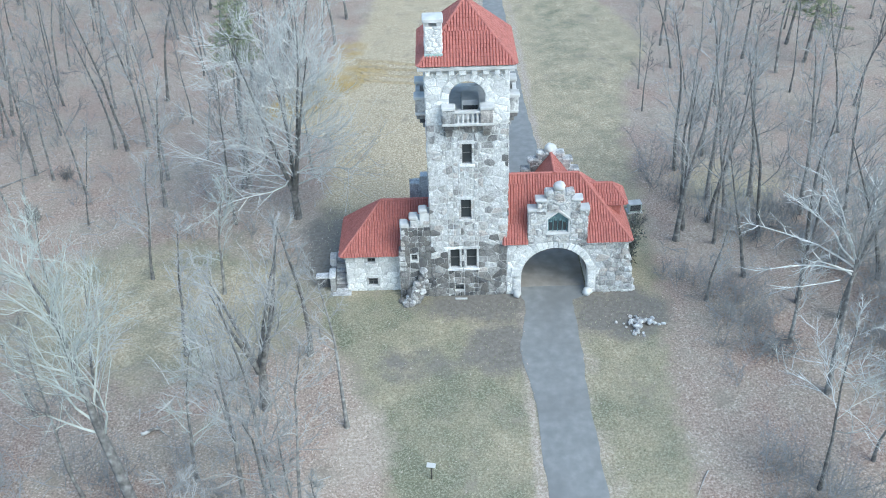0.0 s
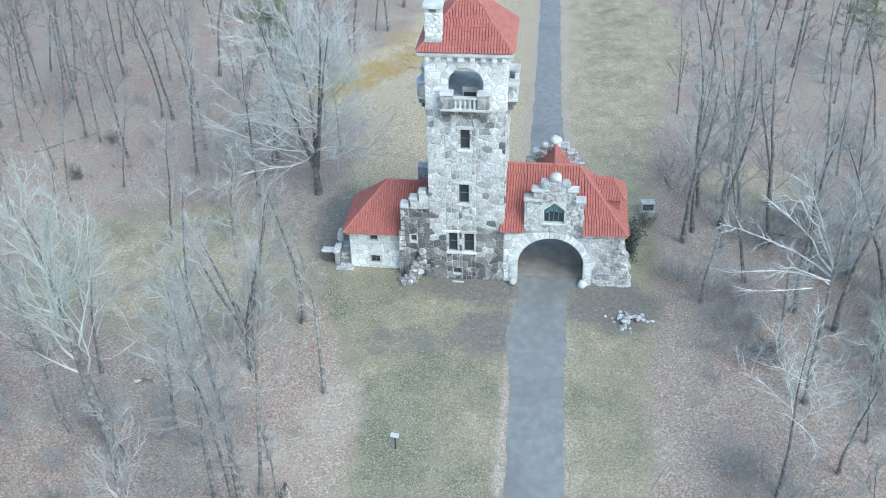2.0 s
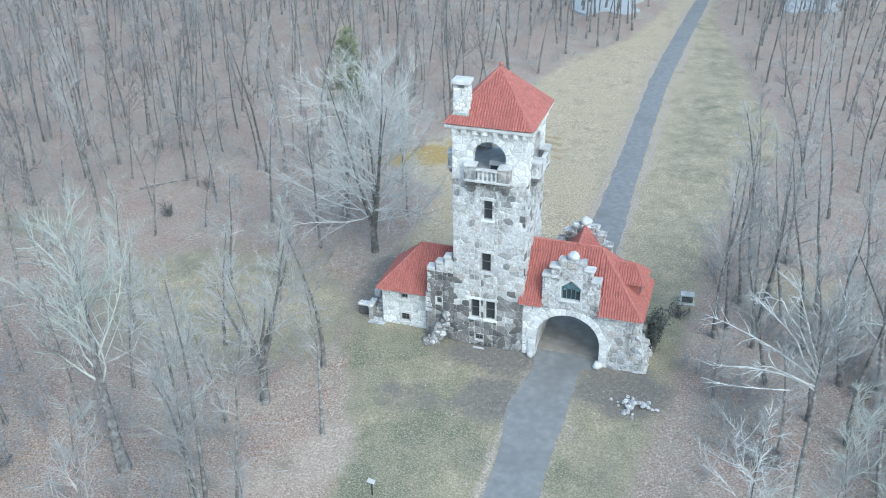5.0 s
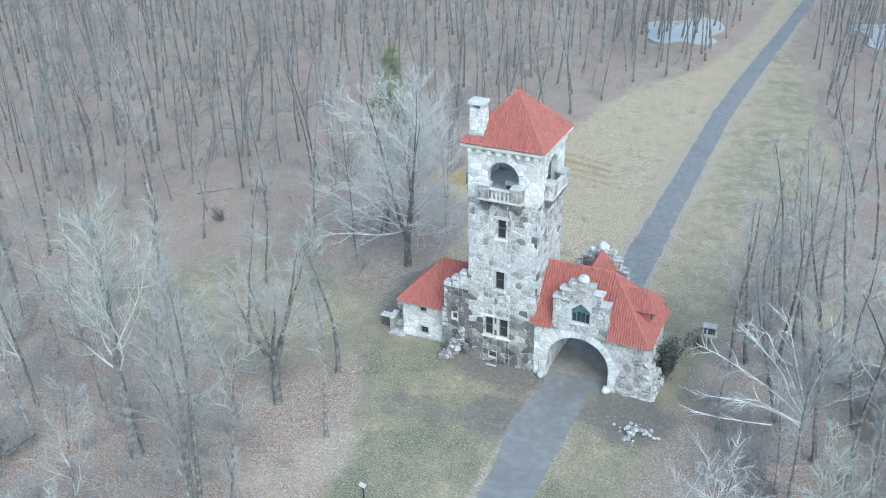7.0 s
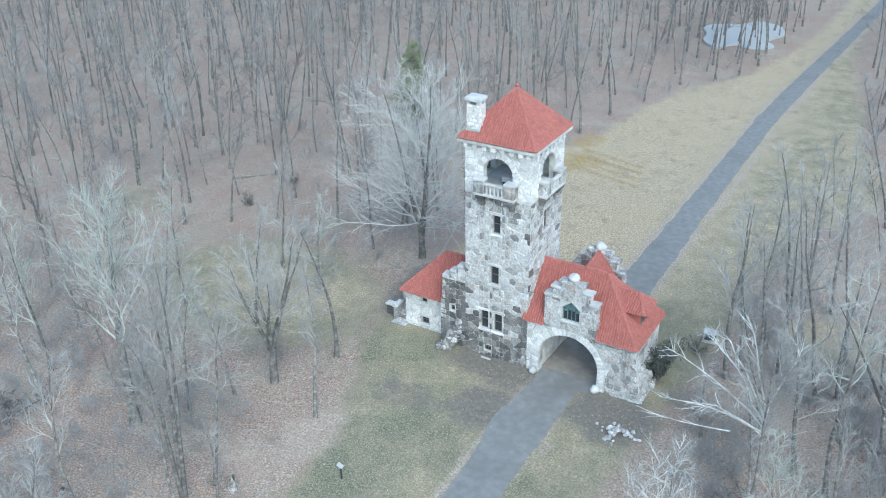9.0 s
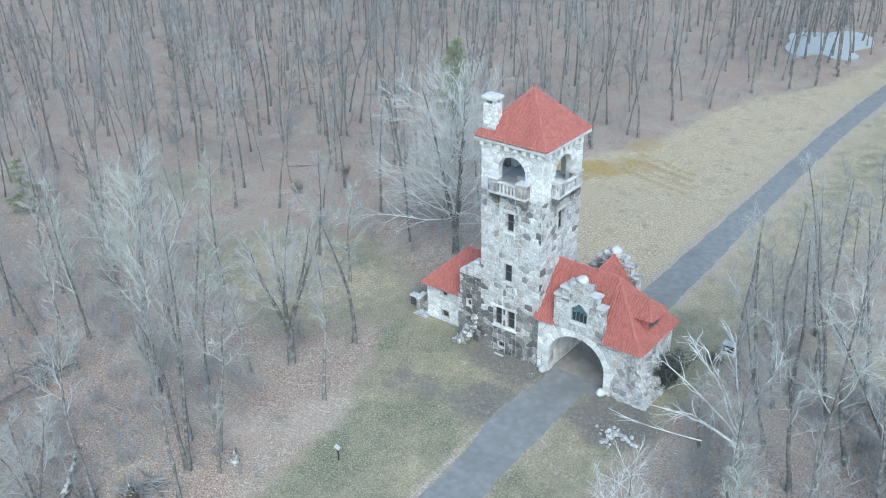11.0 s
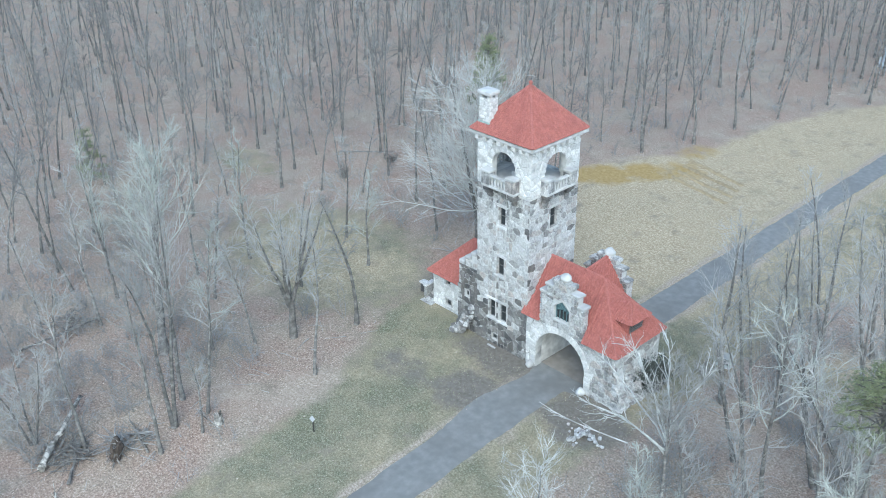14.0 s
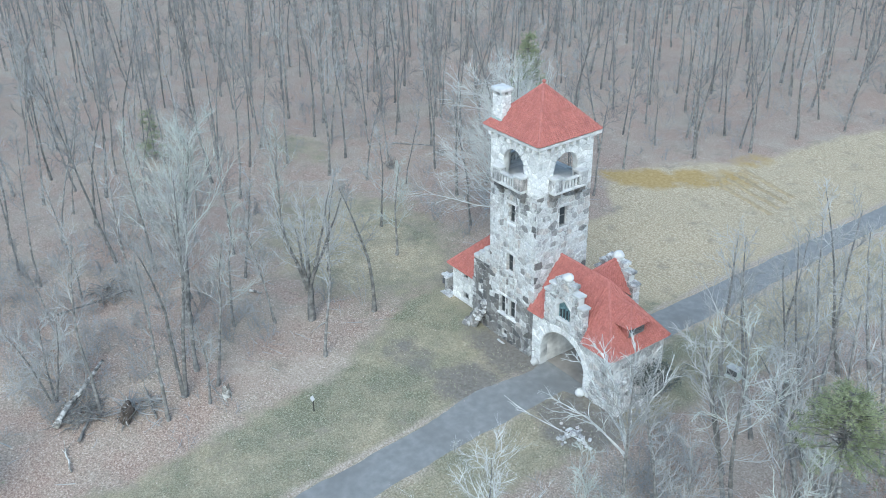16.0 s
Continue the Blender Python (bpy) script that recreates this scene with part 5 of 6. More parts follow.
for i, (x, y, h) in enumerate(((24.5, -2.0, 15), (26.8, 3.0, 16), (30.5, -4.5, 16), (21.5, 1.5, 12), (28.5, -9.5, 13), (17.8, -1.5, 8), (22.5, -6.5, 10), (31.5, 0.5, 16))):
    lone((x, y), 43 + 7 * i, height=h, clear=0.3, limbs=12, reach=0.24, boughs=7, twigs=10, radius=0.1 + 0.006 * h, lean=LEAN)
for i, (x, y) in enumerate(((-38.2, 19.4), (-34.0, 25.2), (-32.7, 24.8), (-30.9, 25.8), (-47.8, 27.4), (-45.3, 28.9), (-57.9, 34.7), (-48.8, 27.3), (-46.2, 28.5), (-40.1, 20.3), (-50.1, 22.1), (-55.2, 22.6), (-63.0, 25.2),
                            (-62.6, 26.0), (-52.4, 10.3), (-60.4, 10.7), (-69.2, 6.7), (-68.0, 13.9), (-75.5, 7.6), (-67.0, 0.1), (-59.6, 34.5), (-36.8, 42.0), (-17.1, 43.1), (-14.3, 50.2), (-15.9, 50.3), (-20.0, 52.4),
                            (-17.8, 44.1), (-13.5, 58.4), (-20.4, 34.4), (-25.8, 35.7), (-26.6, 14.2), (-47.3, -6.3), (-49.0, 10.8), (-28.0, -22.6))):
    lone((x, y), 200 + i, height=14 + (i * 7) % 5, clear=0.36, limbs=11, reach=0.17, boughs=6, twigs=10, radius=0.12 + 0.02 * (i % 4), twig=FARTWIG if i % 3 else TWIG)

# the woods: kinds of tree grown once, then copied
WOODS = [grow(100 + i, height=h, clear=c, limbs=12, reach=0.17, boughs=6, twigs=10, twig_r=0.011, sides=6) for i, (h, c) in enumerate(((17, 0.45), (19, 0.5), (15, 0.4), (18, 0.48), (16, 0.42), (20, 0.5), (14, 0.35)))]
FAR_WOODS = [grow(140 + i, height=h, clear=c, limbs=9, reach=0.21, boughs=4, twigs=6, twig_r=0.024, fine=1.1, radius=0.17, sides=5, joints=6) for i, (h, c) in enumerate(((17, 0.45), (19, 0.5), (15, 0.4), (18, 0.5)))]


def scatter_woods():
    rng = random.Random(77)
    spots, grid = [], {}
    for _ in range(42000):
        x, y = rng.uniform(-165, 95), rng.uniform(-48, 205)
        if grass_at(np.array(x), np.array(y)) > 0.3 or (-12 < x < 16 and -8 < y < 14):
            continue
        if y < -8 and -24 < x < 21 or (y < -14 and x > 9):
            continue
        if abs(x - 6) < 7 and y > 60:
            continue
        if y < -44 + 0.19 * (51.7 - x) - 14 or x > 14 + 0.47 * (y + 58) or math.hypot(x - 20, y + 52) > 235:
            continue
        gap = 2.8 if pond_at(x, y) < 1.7 else 4.2 if x < -45 else 4.6 if x < 14 or y > 30 else 7.0
        cx, cy = int(x // 6), int(y // 6)
        close = [q for i in (-1, 0, 1) for j in (-1, 0, 1) for q in grid.get((cx + i, cy + j), ())] + NAMED
        if any((x - a) ** 2 + (y - b) ** 2 < gap * gap for a, b in close):
            continue
        grid.setdefault((cx, cy), []).append((x, y))
        spots.append((x, y))
    spots.sort(key=lambda q: math.hypot(q[0] - 10, q[1] + 30))
    first = {}
    far_v, far_f, far_n, far_m = [], [], 0, []
    for i, (x, y) in enumerate(spots):
        z = float(swell(np.array(x), np.array(y)))
        turn, size = rng.uniform(0, 360), rng.uniform(0.62, 1.15)
        tilt = Vector((rng.gauss(0, 0.045), rng.gauss(0, 0.045), 1))
        if x > 13 and y < 45:          # the edge trees lean out over the drive
            tilt += Vector((LEAN[0] * 0.8, LEAN[1] * 0.8, 0))
        m = pose(x, y, z) @ Vector((0, 0, 1)).rotation_difference(tilt).to_matrix().to_4x4() @ pose(0, 0, 0, 0, 0, turn)
        if i < 240:
            k = rng.randrange(len(WOODS))
            if k not in first:
                ob = first[k] = tree_thing("tree", WOODS[k], "slender bare woodland tree on leaf litter", (0, 0, 0), "bare trees of the woods", twig=FARTWIG if k % 3 else TWIG)
                ob.matrix_basis = m
            else:
                ob = copy_thing(first[k], m)
            ob.scale = (size, size, size)
        else:
            wood = FAR_WOODS[rng.randrange(len(FAR_WOODS))]
            a = np.array(m) @ np.diag((size, size, size, 1))
            for slot, w in enumerate(wood):
                far_m += [slot] * len(w.f)
                arr = np.array([tuple(q) for q in w.v])
                far_v.append(arr @ a[:3, :3].T + a[:3, 3])
                far_f += [tuple(q + far_n for q in f) for f in w.f]
                far_n += len(arr)
    if far_v:
        ob = mesh_part("far_woods", np.concatenate(far_v).tolist(), far_f, BARK)
        ob.data.materials.append(FARTWIG)
        ob.data.polygons.foreach_set("material_index", far_m)
        tagged(ob, "bare grey woods beyond the clearing", "woods", kind="stuff")
    print("woods", len(spots), "far faces", len(far_f))


scatter_woods()


# ---- ponds, undergrowth ----
WATER = bpy.data.materials.new("still_pale_water")
WATER.use_nodes = True
_w = WATER.node_tree.nodes["Principled BSDF"]
_w.inputs["Base Color"].default_value, _w.inputs["Roughness"].default_value = (0.46, 0.475, 0.48, 1), 0.4
for cx, cy, rx, ry in ((-8, 106, 6, 10), (25, 116, 6, 10)):
    bm = bmesh.new()
    ring = [bm.verts.new((cx + rx * (1 + 0.22 * math.sin(3 * a + cx) + 0.14 * math.sin(7 * a)) * math.cos(a), cy + ry * (1 + 0.2 * math.sin(2 * a + 1) + 0.14 * math.sin(5 * a)) * math.sin(a), 0.3))
            for a in [2 * math.pi * i / 64 for i in range(64)]]
    bm.faces.new(ring)
    low = [bm.verts.new((v.co.x, v.co.y, -0.5)) for v in ring]
    for i in range(64):
        bm.faces.new((low[i], low[(i + 1) % 64], ring[(i + 1) % 64], ring[i]))
    tagged(part("water", bm, WATER), "pale still pond among bare trees", "pond", kind="structure")


def shrub_wood(seed, height, stems, twigs):
    rng = random.Random(seed)
    w = Wood()
    for _ in range(stems):
        d = Vector((rng.gauss(0, 0.5), rng.gauss(0, 0.5), 1))
        base = Vector((rng.gauss(0, 0.25), rng.gauss(0, 0.25), -0.05))
        pts, radii = bend(rng, base, d, height * rng.uniform(0.6, 1.1), 0.02, 0.006, 3, 0.16, 0.05)
        w.limb(pts, radii, 3)
        for k in range(twigs):
            p, pd = along(pts, rng.uniform(0.25, 0.98))
            w.spike(p, p + off_axis(rng, pd, rng.uniform(0.4, 0.9)) * height * rng.uniform(0.15, 0.4), 0.009)
    return w


def undergrowth():
    """Leafless saplings and brush of the wood's floor."""
    rng = random.Random(5)
    kinds = [shrub_wood(300 + i, h, s, 26) for i, (h, s) in enumerate(((2.0, 4), (3.5, 3), (5.0, 2), (1.4, 5), (2.6, 3)))]
    arrs = [(np.array([tuple(q) for q in k.v]), k.f) for k in kinds]
    vs, fs, n = [], [], 0
    made = 0
    while made < 2000:
        x, y = ((rng.uniform(14, 34), rng.uniform(-24, 12)), (rng.uniform(-48, -14), rng.uniform(-36, 10)), (rng.uniform(-110, 20), rng.uniform(-40, 95)), (rng.uniform(-110, 20), rng.uniform(-40, 95)), (rng.uniform(14, 36), rng.uniform(-24, 30)), (rng.uniform(-110, 20), rng.uniform(-40, 95)))[made % 6]
        if grass_at(np.array(x), np.array(y)) > 0.45 or (-12 < x < 14 and -8 < y < 12) or (0 < x < 17.5 and y < 0) or noise.noise((x * 0.06, y * 0.06, 3)) < -0.1:
            continue
        a, f = arrs[rng.randrange(len(arrs))]
        m = np.array(pose(x, y, float(swell(np.array(x), np.array(y))), 0, 0, rng.uniform(0, 360))) * 1.0
        k = rng.uniform(0.6, 1.2)
        vs.append((a * k) @ m[:3, :3].T + m[:3, 3])
        fs += [tuple(q + n for q in g) for g in f]
        n += len(a)
        made += 1
    ob = mesh_part("undergrowth", np.concatenate(vs).tolist(), fs, BRUSH)
    tagged(ob, "leafless grey saplings and brush", "undergrowth", kind="stuff")


undergrowth()


def ground_scatter():
    """Fallen leaves, sticks and grass tufts."""
    rng = random.Random(6)
    lv, lf = [], []
    for _ in range(26000):
        x, y = rng.gauss(-8, 22), rng.gauss(-8, 22)
        g = float(grass_at(np.array(x), np.array(y)))
        if (g > 0.5 and rng.random() < 0.88) or (-12.5 < x < 13 and -1.5 < y < 6.2) or (4 < x < 8 and y < 0):
            continue
        z = float(swell(np.array(x), np.array(y))) + 0.03
        r, a = rng.uniform(0.04, 0.095), rng.uniform(0, 6.3)
        o = len(lv)
        lv += [(x + r * math.cos(a), y + r * math.sin(a), z + rng.uniform(0, 0.05)), (x - r * 0.5 * math.sin(a), y + r * 0.5 * math.cos(a), z + 0.02),
               (x - r * math.cos(a), y - r * math.sin(a), z + rng.uniform(0, 0.05)), (x + r * 0.5 * math.sin(a), y - r * 0.5 * math.cos(a), z)]
        lf.append((o, o + 1, o + 2, o + 3))
    leafm = material("fallen_leaf", [(0.3, (0.3, 0.24, 0.2)), (0.7, (0.52, 0.46, 0.41))], 0.7, 3, 0.9, 0, 1, island=0.45)
    tagged(mesh_part("fallen_leaves", lv, lf, leafm), "scattered dry brown leaves", "leaves", kind="stuff")
    w = Wood()
    for _ in range(900):
        x, y = rng.gauss(-18, 28), rng.gauss(0, 26)
        if float(grass_at(np.array(x), np.array(y))) > 0.4 or (-12.5 < x < 13 and -2 < y < 6.5):
            continue
        z = float(swell(np.array(x), np.array(y))) + 0.06
        a, l = rng.uniform(0, 6.3), rng.uniform(0.5, 2.6)
        pts, radii = bend(rng, Vector((x, y, z)), Vector((math.cos(a), math.sin(a), 0.02)), l, rng.uniform(0.02, 0.06), 0.01, 3, 0.1, 0)
        for p in pts:
            p.z = max(p.z, z - 0.03)
        w.limb(pts, radii, 4)
    tagged(mesh_part("sticks", w.v, w.f, TWIG), "fallen grey sticks and branches", "sticks", kind="stuff")
    tv, tf = [], []
    for _ in range(30000):
        x, y = rng.uniform(-13, 16), rng.uniform(-36, 62)
        if y > 20 and rng.random() < 0.4:
            continue
        if float(grass_at(np.array(x), np.array(y))) < 0.5 or (-12.5 < x < 13 and -1.0 < y < 6.2) or 4.0 < x < 7.95:
            continue
        o = len(tv)
        a, h = rng.uniform(0, 6.3), rng.uniform(0.05, 0.16)
        dx, dy = 0.035 * math.cos(a), 0.035 * math.sin(a)
        lx, ly = rng.gauss(0, 0.08), rng.gauss(0, 0.08)
        z = float(swell(np.array(x), np.array(y)))
        tv += [(x - dx, y - dy, z - 0.02), (x + dx, y + dy, z - 0.02), (x + lx, y + ly, z + h)]
        tf.append((o, o + 1, o + 2))
    grassm = material("winter_grass_blade", [(0.3, (0.24, 0.24, 0.15)), (0.7, (0.46, 0.43, 0.32))], 0.4, 3, 0.9, 0, 1, island=0.3)
    tagged(mesh_part("grass_tufts", tv, tf, grassm), "dry winter grass tufts", "grass", kind="stuff")


ground_scatter()


# ---- evergreens ----
def pine(at, height, seed, spread=0.22, clear=0.35, label="dull green pine among bare trees"):
    rng = random.Random(seed)
    trunk, crown = Wood(), Wood()
    pts, radii = bend(rng, Vector((0, 0, -0.2)), Vector((0, 0, 1)), height, height * 0.014, 0.03, 8, 0.02, 0.02)
    trunk.limb(pts, radii, 7)
    whorls = int(height * 1.5)
    for i in range(whorls):
        t = clear + (1 - clear) * i / whorls
        p, _ = along(pts, min(t, 0.99))
        for k in range(5):
            a = rng.uniform(0, 6.3)
            ll = height * spread * (1.15 - 0.85 * (t - clear) / (1 - clear)) * rng.uniform(0.6, 1.1)
            lp, lr = bend(rng, p, Vector((math.cos(a), math.sin(a), 0.15)), ll, 0.05, 0.015, 4, 0.08, -0.02)
            trunk.limb(lp, lr, 3)
            for j in range(int(6 + ll * 6)):
                q, qd = along(lp, rng.uniform(0.3, 0.99))
                c = q + Vector((rng.gauss(0, 0.16), rng.gauss(0, 0.16), rng.gauss(0.04, 0.09)))
                for n in range(9):
                    crown.spike(c, c + Vector((rng.gauss(0, 1), rng.gauss(0, 1), rng.gauss(0.4, 0.7))).normalized() * rng.uniform(0.14, 0.34), 0.016)
    z = float(swell(np.array(at[0]), np.array(at[1])))
    ob = thing("pine", label, "pine tree", (at[0], at[1], z))
    mesh_part("trunk", trunk.v, trunk.f, BARK, ob, smooth=True)
    mesh_part("crown", crown.v, crown.f, NEEDLE, ob)


pine((32.3, -4.6), 16.5, 1, 0.2, 0.78)
pine((39.0, 41.0), 16, 2, 0.24, 0.3)
pine((-19.5, 17.0), 20, 3, 0.12, 0.6)
pine((-9.0, -42.5), 10, 4, 0.3, 0.2)
pine((-58.0, -9.0), 7, 6, 0.32, 0.1)


# ---- small things ----
POST = material("dark_stained_post", [(0.3, (0.03, 0.028, 0.025)), (0.7, (0.07, 0.065, 0.06))], 6, 5, 0.7, 0.2, 20)


def sign():
    ob = thing("sign", "white tilted information board on a dark post", "sign", (-3.0, -17.5, float(swell(np.array(-3.0), np.array(-17.5)))))
    part("post", box(-0.045, 0.045, -0.045, 0.045, -0.1, 1.22, 0.01), POST, ob)
    bm = box(-0.28, 0.28, -0.15, 0.15, -0.02, 0.02, 0.008)
    bm.transform(pose(0, -0.04, 1.25, 40, 0, -12))
    board = part("board", bm, PALE, ob, "white printed board")
    for i in range(4):
        b2 = box(-0.22, 0.22 - 0.1 * (i % 2), 0.09 - 0.06 * i, 0.105 - 0.06 * i, 0.022, 0.026)
        b2.transform(pose(0, -0.04, 1.25, 40, 0, -12))
        part("text_line", b2, GREYFLOOR, board)
    b3 = box(-0.1, 0.1, -0.1, 0.1, -0.05, -0.021)
    b3.transform(pose(0, -0.03, 1.24, 40, 0, -12))
    part("bracket", b3, WOOD, ob)


sign()


def utility_cabinet():
    ob = thing("utility_cabinet", "pale grey-green utility cabinet with dark louvred front", "utility cabinet", (14.6, 11.2, 0))
    ob.rotation_euler.z = radians(6)
    ob.scale = (0.72, 0.72, 0.72)
    paint = material("pale_green_paint", [(0.3, (0.42, 0.48, 0.44)), (0.7, (0.56, 0.62, 0.58))], 3, 5, 0.5, 0.1, 10)
    part("body", box(-0.75, 0.75, -0.5, 0.5, 0.12, 1.2, 0.03), paint, ob)
    part("base_slab", box(-0.9, 0.9, -0.65, 0.65, 0, 0.12, 0.02), PALE, ob)
    part("lid", box(-0.8, 0.8, -0.56, 0.56, 1.2, 1.28, 0.02), PALE, ob, "white sloping lid")
    panel = part("louvre_panel", box(-0.62, 0.62, -0.525, -0.5, 0.35, 1.12, 0.005), GLASS, ob, "dark louvred panel")
    for i in range(6):
        part("slat", box(-0.58, 0.58, -0.55, -0.526, 0.4 + 0.115 * i, 0.45 + 0.115 * i), WOOD, panel)


utility_cabinet()
rng = random.Random(8)
for i in range(60):
    d = min(abs(rng.gauss(0, 0.75)), 1.5)
    a = rng.uniform(0, 6.3)
    x, y = 12.3 + 1.15 * d * math.cos(a), -4.1 + 0.8 * d * math.sin(a)
    r = rng.uniform(0.08, 0.23)
    bm = boulder(rng, r, rng.uniform(0.5, 0.85), 1)
    ob = part("stone", bm, (FIELDSTONE if i % 3 else GREYSTONE)[0])
    ob.location = (x, y, float(dip(x, y)) + r * 0.35 + max(0, 0.3 - 0.25 * d))
    ob.rotation_euler = (rng.uniform(-0.4, 0.4), rng.uniform(-0.4, 0.4), rng.uniform(0, 6.3))
    tagged(ob, "loose pale building stone in a heap on the grass", "stone", "heap of loose stones")


def log_thing(name, a, b, r, label, mat, branches=0, seed=0):
    rng = random.Random(seed)
    w = Wood()
    a, b = (Vector((q[0], q[1], q[2] + float(dip(q[0], q[1])))) for q in (a, b))
    pts = [a.lerp(b, i / 6) + Vector((rng.gauss(0, 0.05), rng.gauss(0, 0.05), rng.gauss(0, 0.02))) for i in range(7)]
    w.limb(pts, [r * (1 - 0.08 * i) for i in range(7)], 8)
    o = len(w.v)
    w.f += [tuple(range(7, -1, -1)), tuple(range(o - 8, o))]
    for _ in range(branches):
        p, d = along(pts, rng.uniform(0.2, 0.95))
        e = off_axis(rng, d, rng.uniform(0.6, 1.1))
        e.z = abs(e.z)
        w.limb([p, p + e * rng.uniform(0.5, 1.6)], [r * 0.35, 0.015], 4)
    ob = mesh_part(name, w.v, w.f, mat, smooth=True)
    return tagged(ob, label, "log")


log_thing("fallen_log", (-12.9, -34.6, 0.25), (-18.0, -29.0, 1.0), 0.27, "bleached fallen trunk leaning over brush", LOGBARK, 3, 1)
log_thing("fallen_log", (-10.8, -33.5, 0.14), (-12.6, -31.9, 0.16), 0.14, "grey log lying on leaf litter", BARK, 1, 2)
log_thing("fallen_log", (-8.4, -35.0, 0.1), (-10.6, -34.6, 0.14), 0.09, "thin bleached log on the grass edge", LOGBARK, 3, 3)
log_thing("fallen_log", (-9.8, -27.8, 0.12), (-13.6, -27.2, 0.14), 0.1, "grey log lying on leaf litter", BARK, 2, 4)
log_thing("fallen_log", (-8.3, -22.4, 0.08), (-10.8, -22.8, 0.1), 0.06, "thin bleached branch by a stump", LOGBARK, 2, 5)
log_thing("fallen_log", (-28.8, -29.6, 0.35), (-27.1, -23.1, 1.3), 0.1, "dark broken limb caught in brush", BARK, 3, 6)
log_thing("fallen_log", (-21.8, -13.8, 0.15), (-20.6, -13.2, 0.2), 0.14, "short bleached log on leaf litter", LOGBARK, 0, 7)
log_thing("fallen_log", (24.0, 8.4, 0.15), (27.5, 7.6, 0.15), 0.11, "bleached log on leaf litter", LOGBARK, 1, 8)
log_thing("fallen_log", (-44.0, 17.0, 0.15), (-39.0, 21.5, 0.2), 0.1, "thin fallen trunk on leaf litter", BARK, 2, 9)


def stump():
    rng = random.Random(9)
    bm = bmesh.new()
    seg = 12
    lo = [bm.verts.new((0.42 * math.cos(6.283 * i / seg) * rng.uniform(0.9, 1.2), 0.42 * math.sin(6.283 * i / seg) * rng.uniform(0.9, 1.2), -0.1)) for i in range(seg)]
    mid = [bm.verts.new((v.co.x * 0.75, v.co.y * 0.75, 0.45)) for v in lo]
    hi = [bm.verts.new((v.co.x * 0.65, v.co.y * 0.65, rng.uniform(0.6, 1.35))) for v in lo]
    inn = [bm.verts.new((v.co.x * 0.4, v.co.y * 0.4, 0.55)) for v in lo]
    for a, b in ((lo, mid), (mid, hi), (hi, inn)):
        for i in range(seg):
            bm.faces.new((a[i], a[(i + 1) % seg], b[(i + 1) % seg], b[i]))
    bm.faces.new(inn)
    ob = part("tree_stump", bm, LOGBARK)
    ob.location = (-9.1, -22.1, float(swell(np.array(-9.1), np.array(-22.1))))
    tagged(ob, "splintered bleached tree stump on leaf litter", "tree stump")


stump()


def brush_pile(at, r, count, label, seed, mat):
    rng = random.Random(seed)
    w = Wood()
    for _ in range(count):
        a, d = rng.uniform(0, 6.3), abs(rng.gauss(0, r * 0.5))
        x, y = d * math.cos(a), d * math.sin(a)
        g = rng.uniform(0, 6.3)
        z = rng.uniform(0.05, max(0.12, 0.9 - d * 0.5 / r))
        pts, radii = bend(rng, Vector((x, y, z)), Vector((math.cos(g), math.sin(g), rng.gauss(0, 0.2))), rng.uniform(0.7, 2.2), rng.uniform(0.025, 0.07), 0.012, 3, 0.12, -0.02)
        for p in pts:
            p.z = max(p.z, 0.03)
        w.limb(pts, radii, 4)
    ob = mesh_part("brush_pile", w.v, w.f, mat)
    ob.location = (at[0], at[1], float(swell(np.array(at[0]), np.array(at[1]))))
    tagged(ob, label, "brush pile", kind="stuff")


def root_plate(at):
    """The upturned root plate of a fallen tree: a ragged earthy disc with broken roots."""
    rng = random.Random(91)
    ob = thing("root_plate", "upturned earthy root plate of a fallen tree", "root plate", (at[0], at[1], float(swell(np.array(at[0]), np.array(at[1])))))
    ob.rotation_euler.z = radians(-40)
    bm = boulder(rng, 0.95, 0.9, 3)
    for v in bm.verts:
        v.co.y *= 0.42
        v.co += Vector((0, 0, 0.75)) + 0.12 * noise.noise_vector(v.co * 3.1)
    part("earth", bm, material("dark_root_earth", [(0.3, (0.05, 0.04, 0.033)), (0.7, (0.17, 0.135, 0.11))], 3, 8, 0.95, 0.8, 9), ob, "dark clinging earth")
    for _ in range(34):
        a = rng.uniform(0, 6.283)
        p = Vector((0.75 * math.cos(a), rng.uniform(-0.3, 0.3), 0.75 + 0.7 * math.sin(a)))
        d = Vector((math.cos(a), rng.gauss(-0.3, 0.5), math.sin(a) * 0.8 + 0.1))
        w = Wood()
        w.limb(*bend(rng, p, d, rng.uniform(0.5, 1.5), rng.uniform(0.03, 0.065), 0.01, 4, 0.22, -0.05), 4)
        mesh_part("root", w.v, w.f, LOGBARK if rng.random() < 0.4 else BARK, ob)


root_plate((-11.0, -29.6))
brush_pile((-11.9, -29.0), 1.5, 60, "heap of grey cut branches and roots", 21, BRUSH)
brush_pile((-13.5, -32.0), 2.6, 150, "tangle of fallen branches on leaf litter", 22, BARK)
brush_pile((-11.5, -27.5), 2.2, 60, "scattered fallen grey branches on leaf litter", 23, TWIG)
brush_pile((-30.0, -24.5), 2.5, 90, "tangle of dark broken limbs", 24, BARK)
brush_pile((21.5, -7.0), 2.0, 60, "scattered fallen grey branches on leaf litter", 25, BARK)


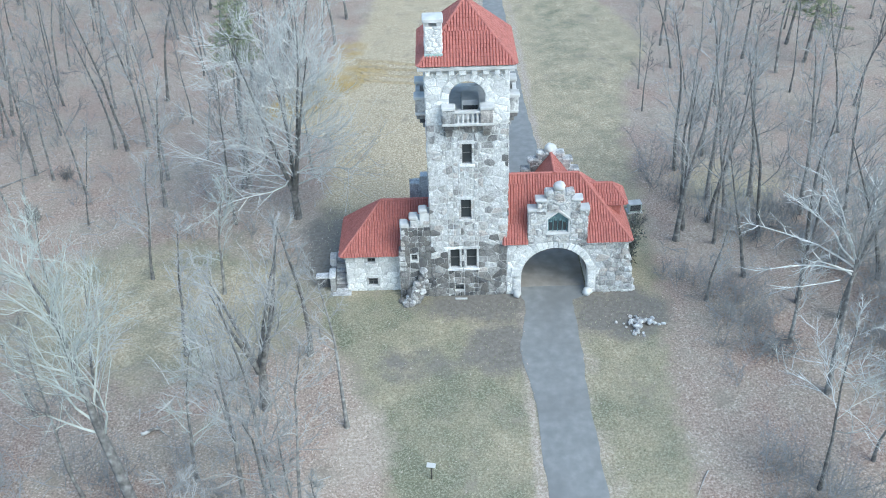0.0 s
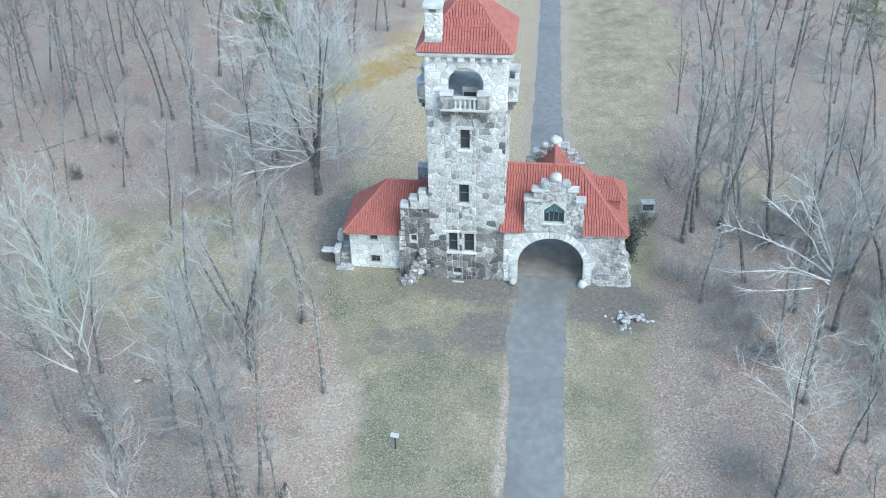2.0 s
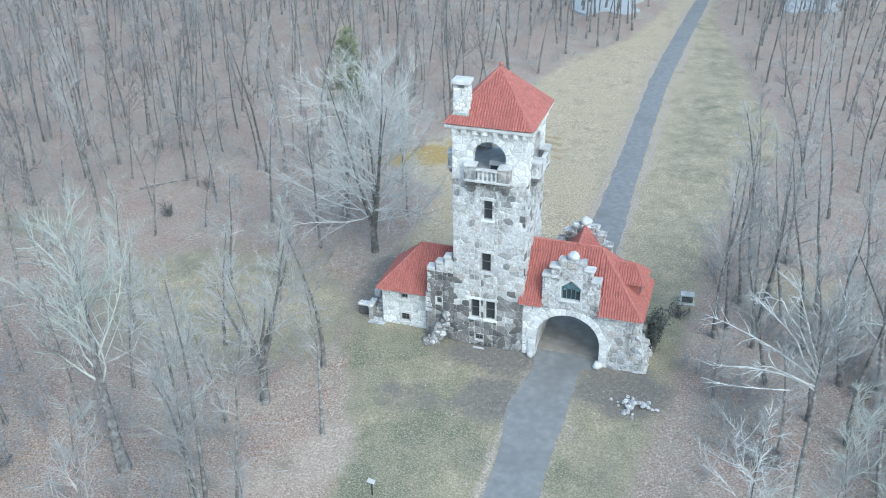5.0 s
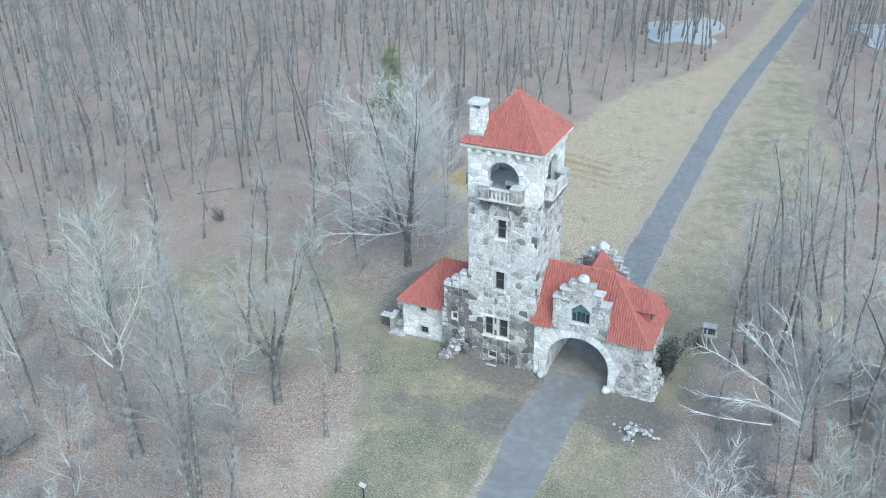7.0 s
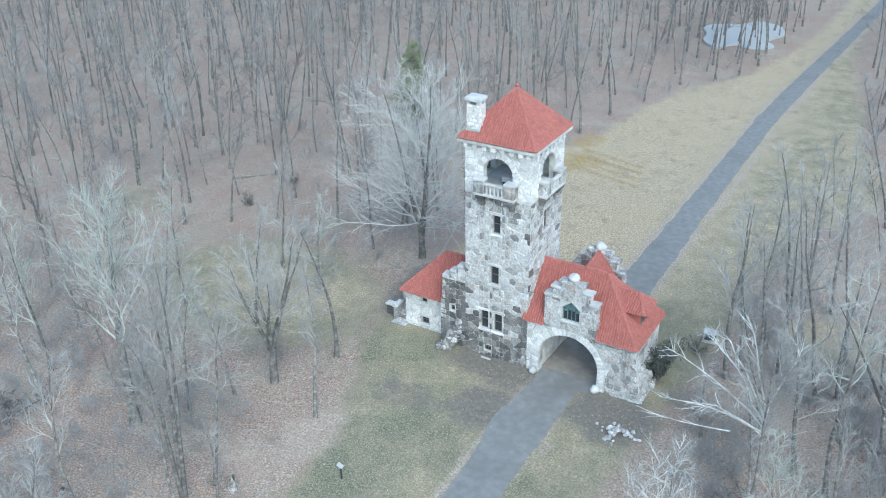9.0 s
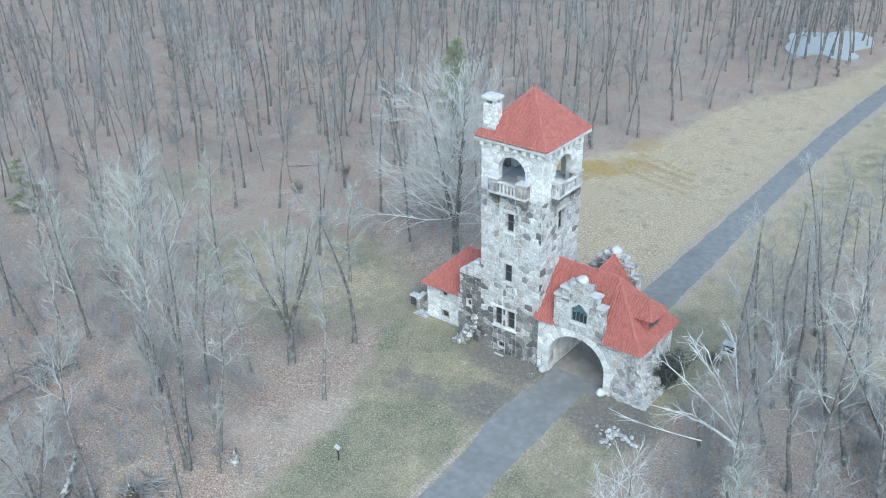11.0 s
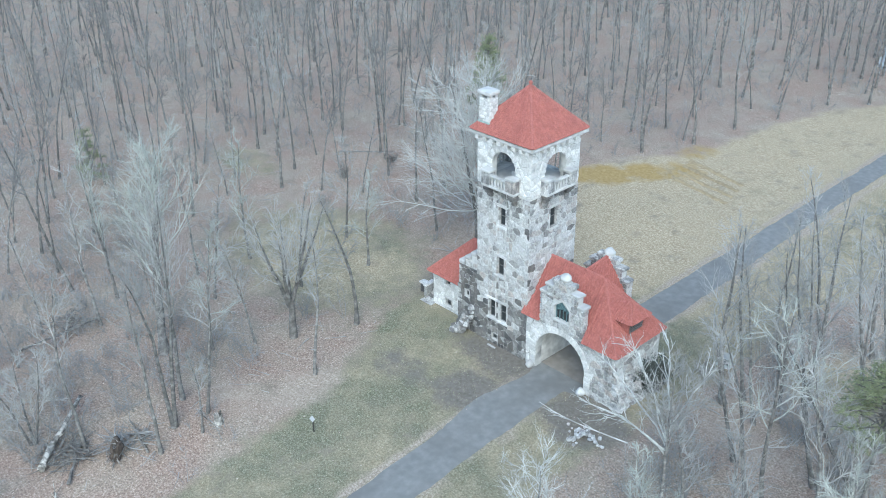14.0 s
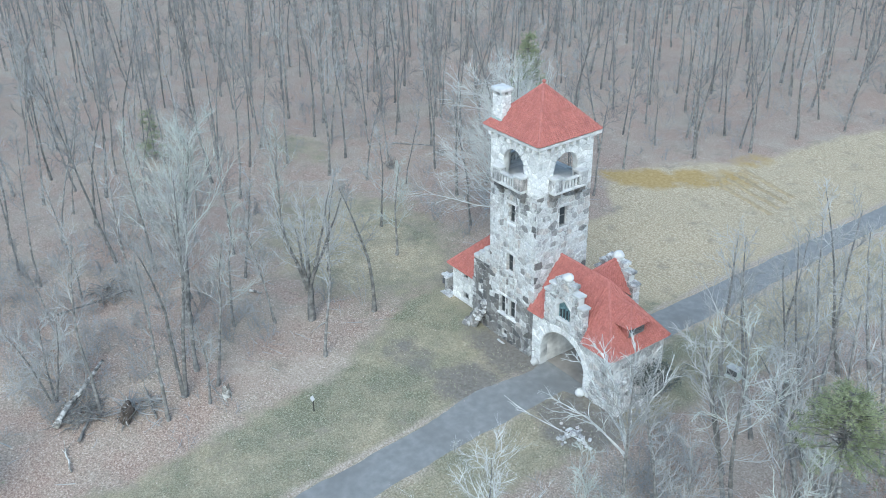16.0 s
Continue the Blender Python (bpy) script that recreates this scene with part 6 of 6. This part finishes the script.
def ivy_shrub():
    """Dark evergreen shrub against the wing's end wall."""
    rng = random.Random(31)
    ob = thing("shrub", "dark evergreen shrub against the stone end wall", "shrub", (12.55, 3.9, 0))
    w, l = Wood(), Wood()
    for _ in range(26):
        d = Vector((rng.gauss(0.05, 0.12), rng.gauss(0, 0.3), 1))
        pts, radii = bend(rng, Vector((rng.gauss(0, 0.2), rng.gauss(0, 0.5), -0.05)), d, rng.uniform(2.2, 4.0), 0.05, 0.012, 5, 0.1, 0.04)
        w.limb(pts, radii, 4)
        for _k in range(110):
            p, pd = along(pts, rng.uniform(0.15, 1.0))
            c = p + Vector((rng.gauss(0, 0.15), rng.gauss(0, 0.25), rng.gauss(0, 0.2)))
            l.spike(c, c + Vector((rng.gauss(0, 1), rng.gauss(0, 1), rng.gauss(0, 0.8))).normalized() * rng.uniform(0.16, 0.3), 0.055)
    mesh_part("stems", w.v, w.f, BARK, ob)
    mesh_part("foliage", l.v, l.f, material("dark_shrub_leaf", [(0.3, (0.05, 0.06, 0.055)), (0.7, (0.12, 0.135, 0.12))], 2, 4, 0.8, 0, 1, island=0.3), ob)


ivy_shrub()
for i, (x, y, s) in enumerate(((-37.6, 12.6, 1.6), (14.2, 8.8, 1.5), (-37.0, 19.6, 1.4))):
    sw = shrub_wood(400 + i, s, 26, 26)
    ob = mesh_part("shrub", sw.v, sw.f, BARK)
    ob.location = (x, y, float(swell(np.array(x), np.array(y))))
    tagged(ob, "low dense leafless shrub", "shrub")

# rows of cut straw on the field
strawm = material("cut_straw", [(0.3, (0.27, 0.21, 0.13)), (0.7, (0.44, 0.36, 0.23))], 3, 8, 0.95, 0.6, 10, piece=0.1)
for i in range(4):
    rng = random.Random(60 + i)
    bm = bmesh.new()
    y0 = 45.1 - 1.75 * i
    rows = []
    for k in range(34):
        x = -11.5 + 0.4 * i + 8.2 * k / 33
        y = y0 - 0.16 * (x + 11) + rng.uniform(-0.08, 0.08)
        w, h = rng.uniform(0.25, 0.45), rng.uniform(0.03, 0.1) + 0.03
        z = float(swell(np.array(x), np.array(y)))
        rows.append([bm.verts.new((x, y + w * s, z + hh + 0.04)) for s, hh in ((-1, -0.03), (-0.5, h * 0.8), (0.1, h), (0.6, h * 0.7), (1, -0.03))])
    for a, b in zip(rows, rows[1:]):
        for j in range(4):
            bm.faces.new((a[j], b[j], b[j + 1], a[j + 1]))
    tagged(part("raked_straw", bm, strawm), "low row of raked dry straw", "straw row", "straw rows on the field")
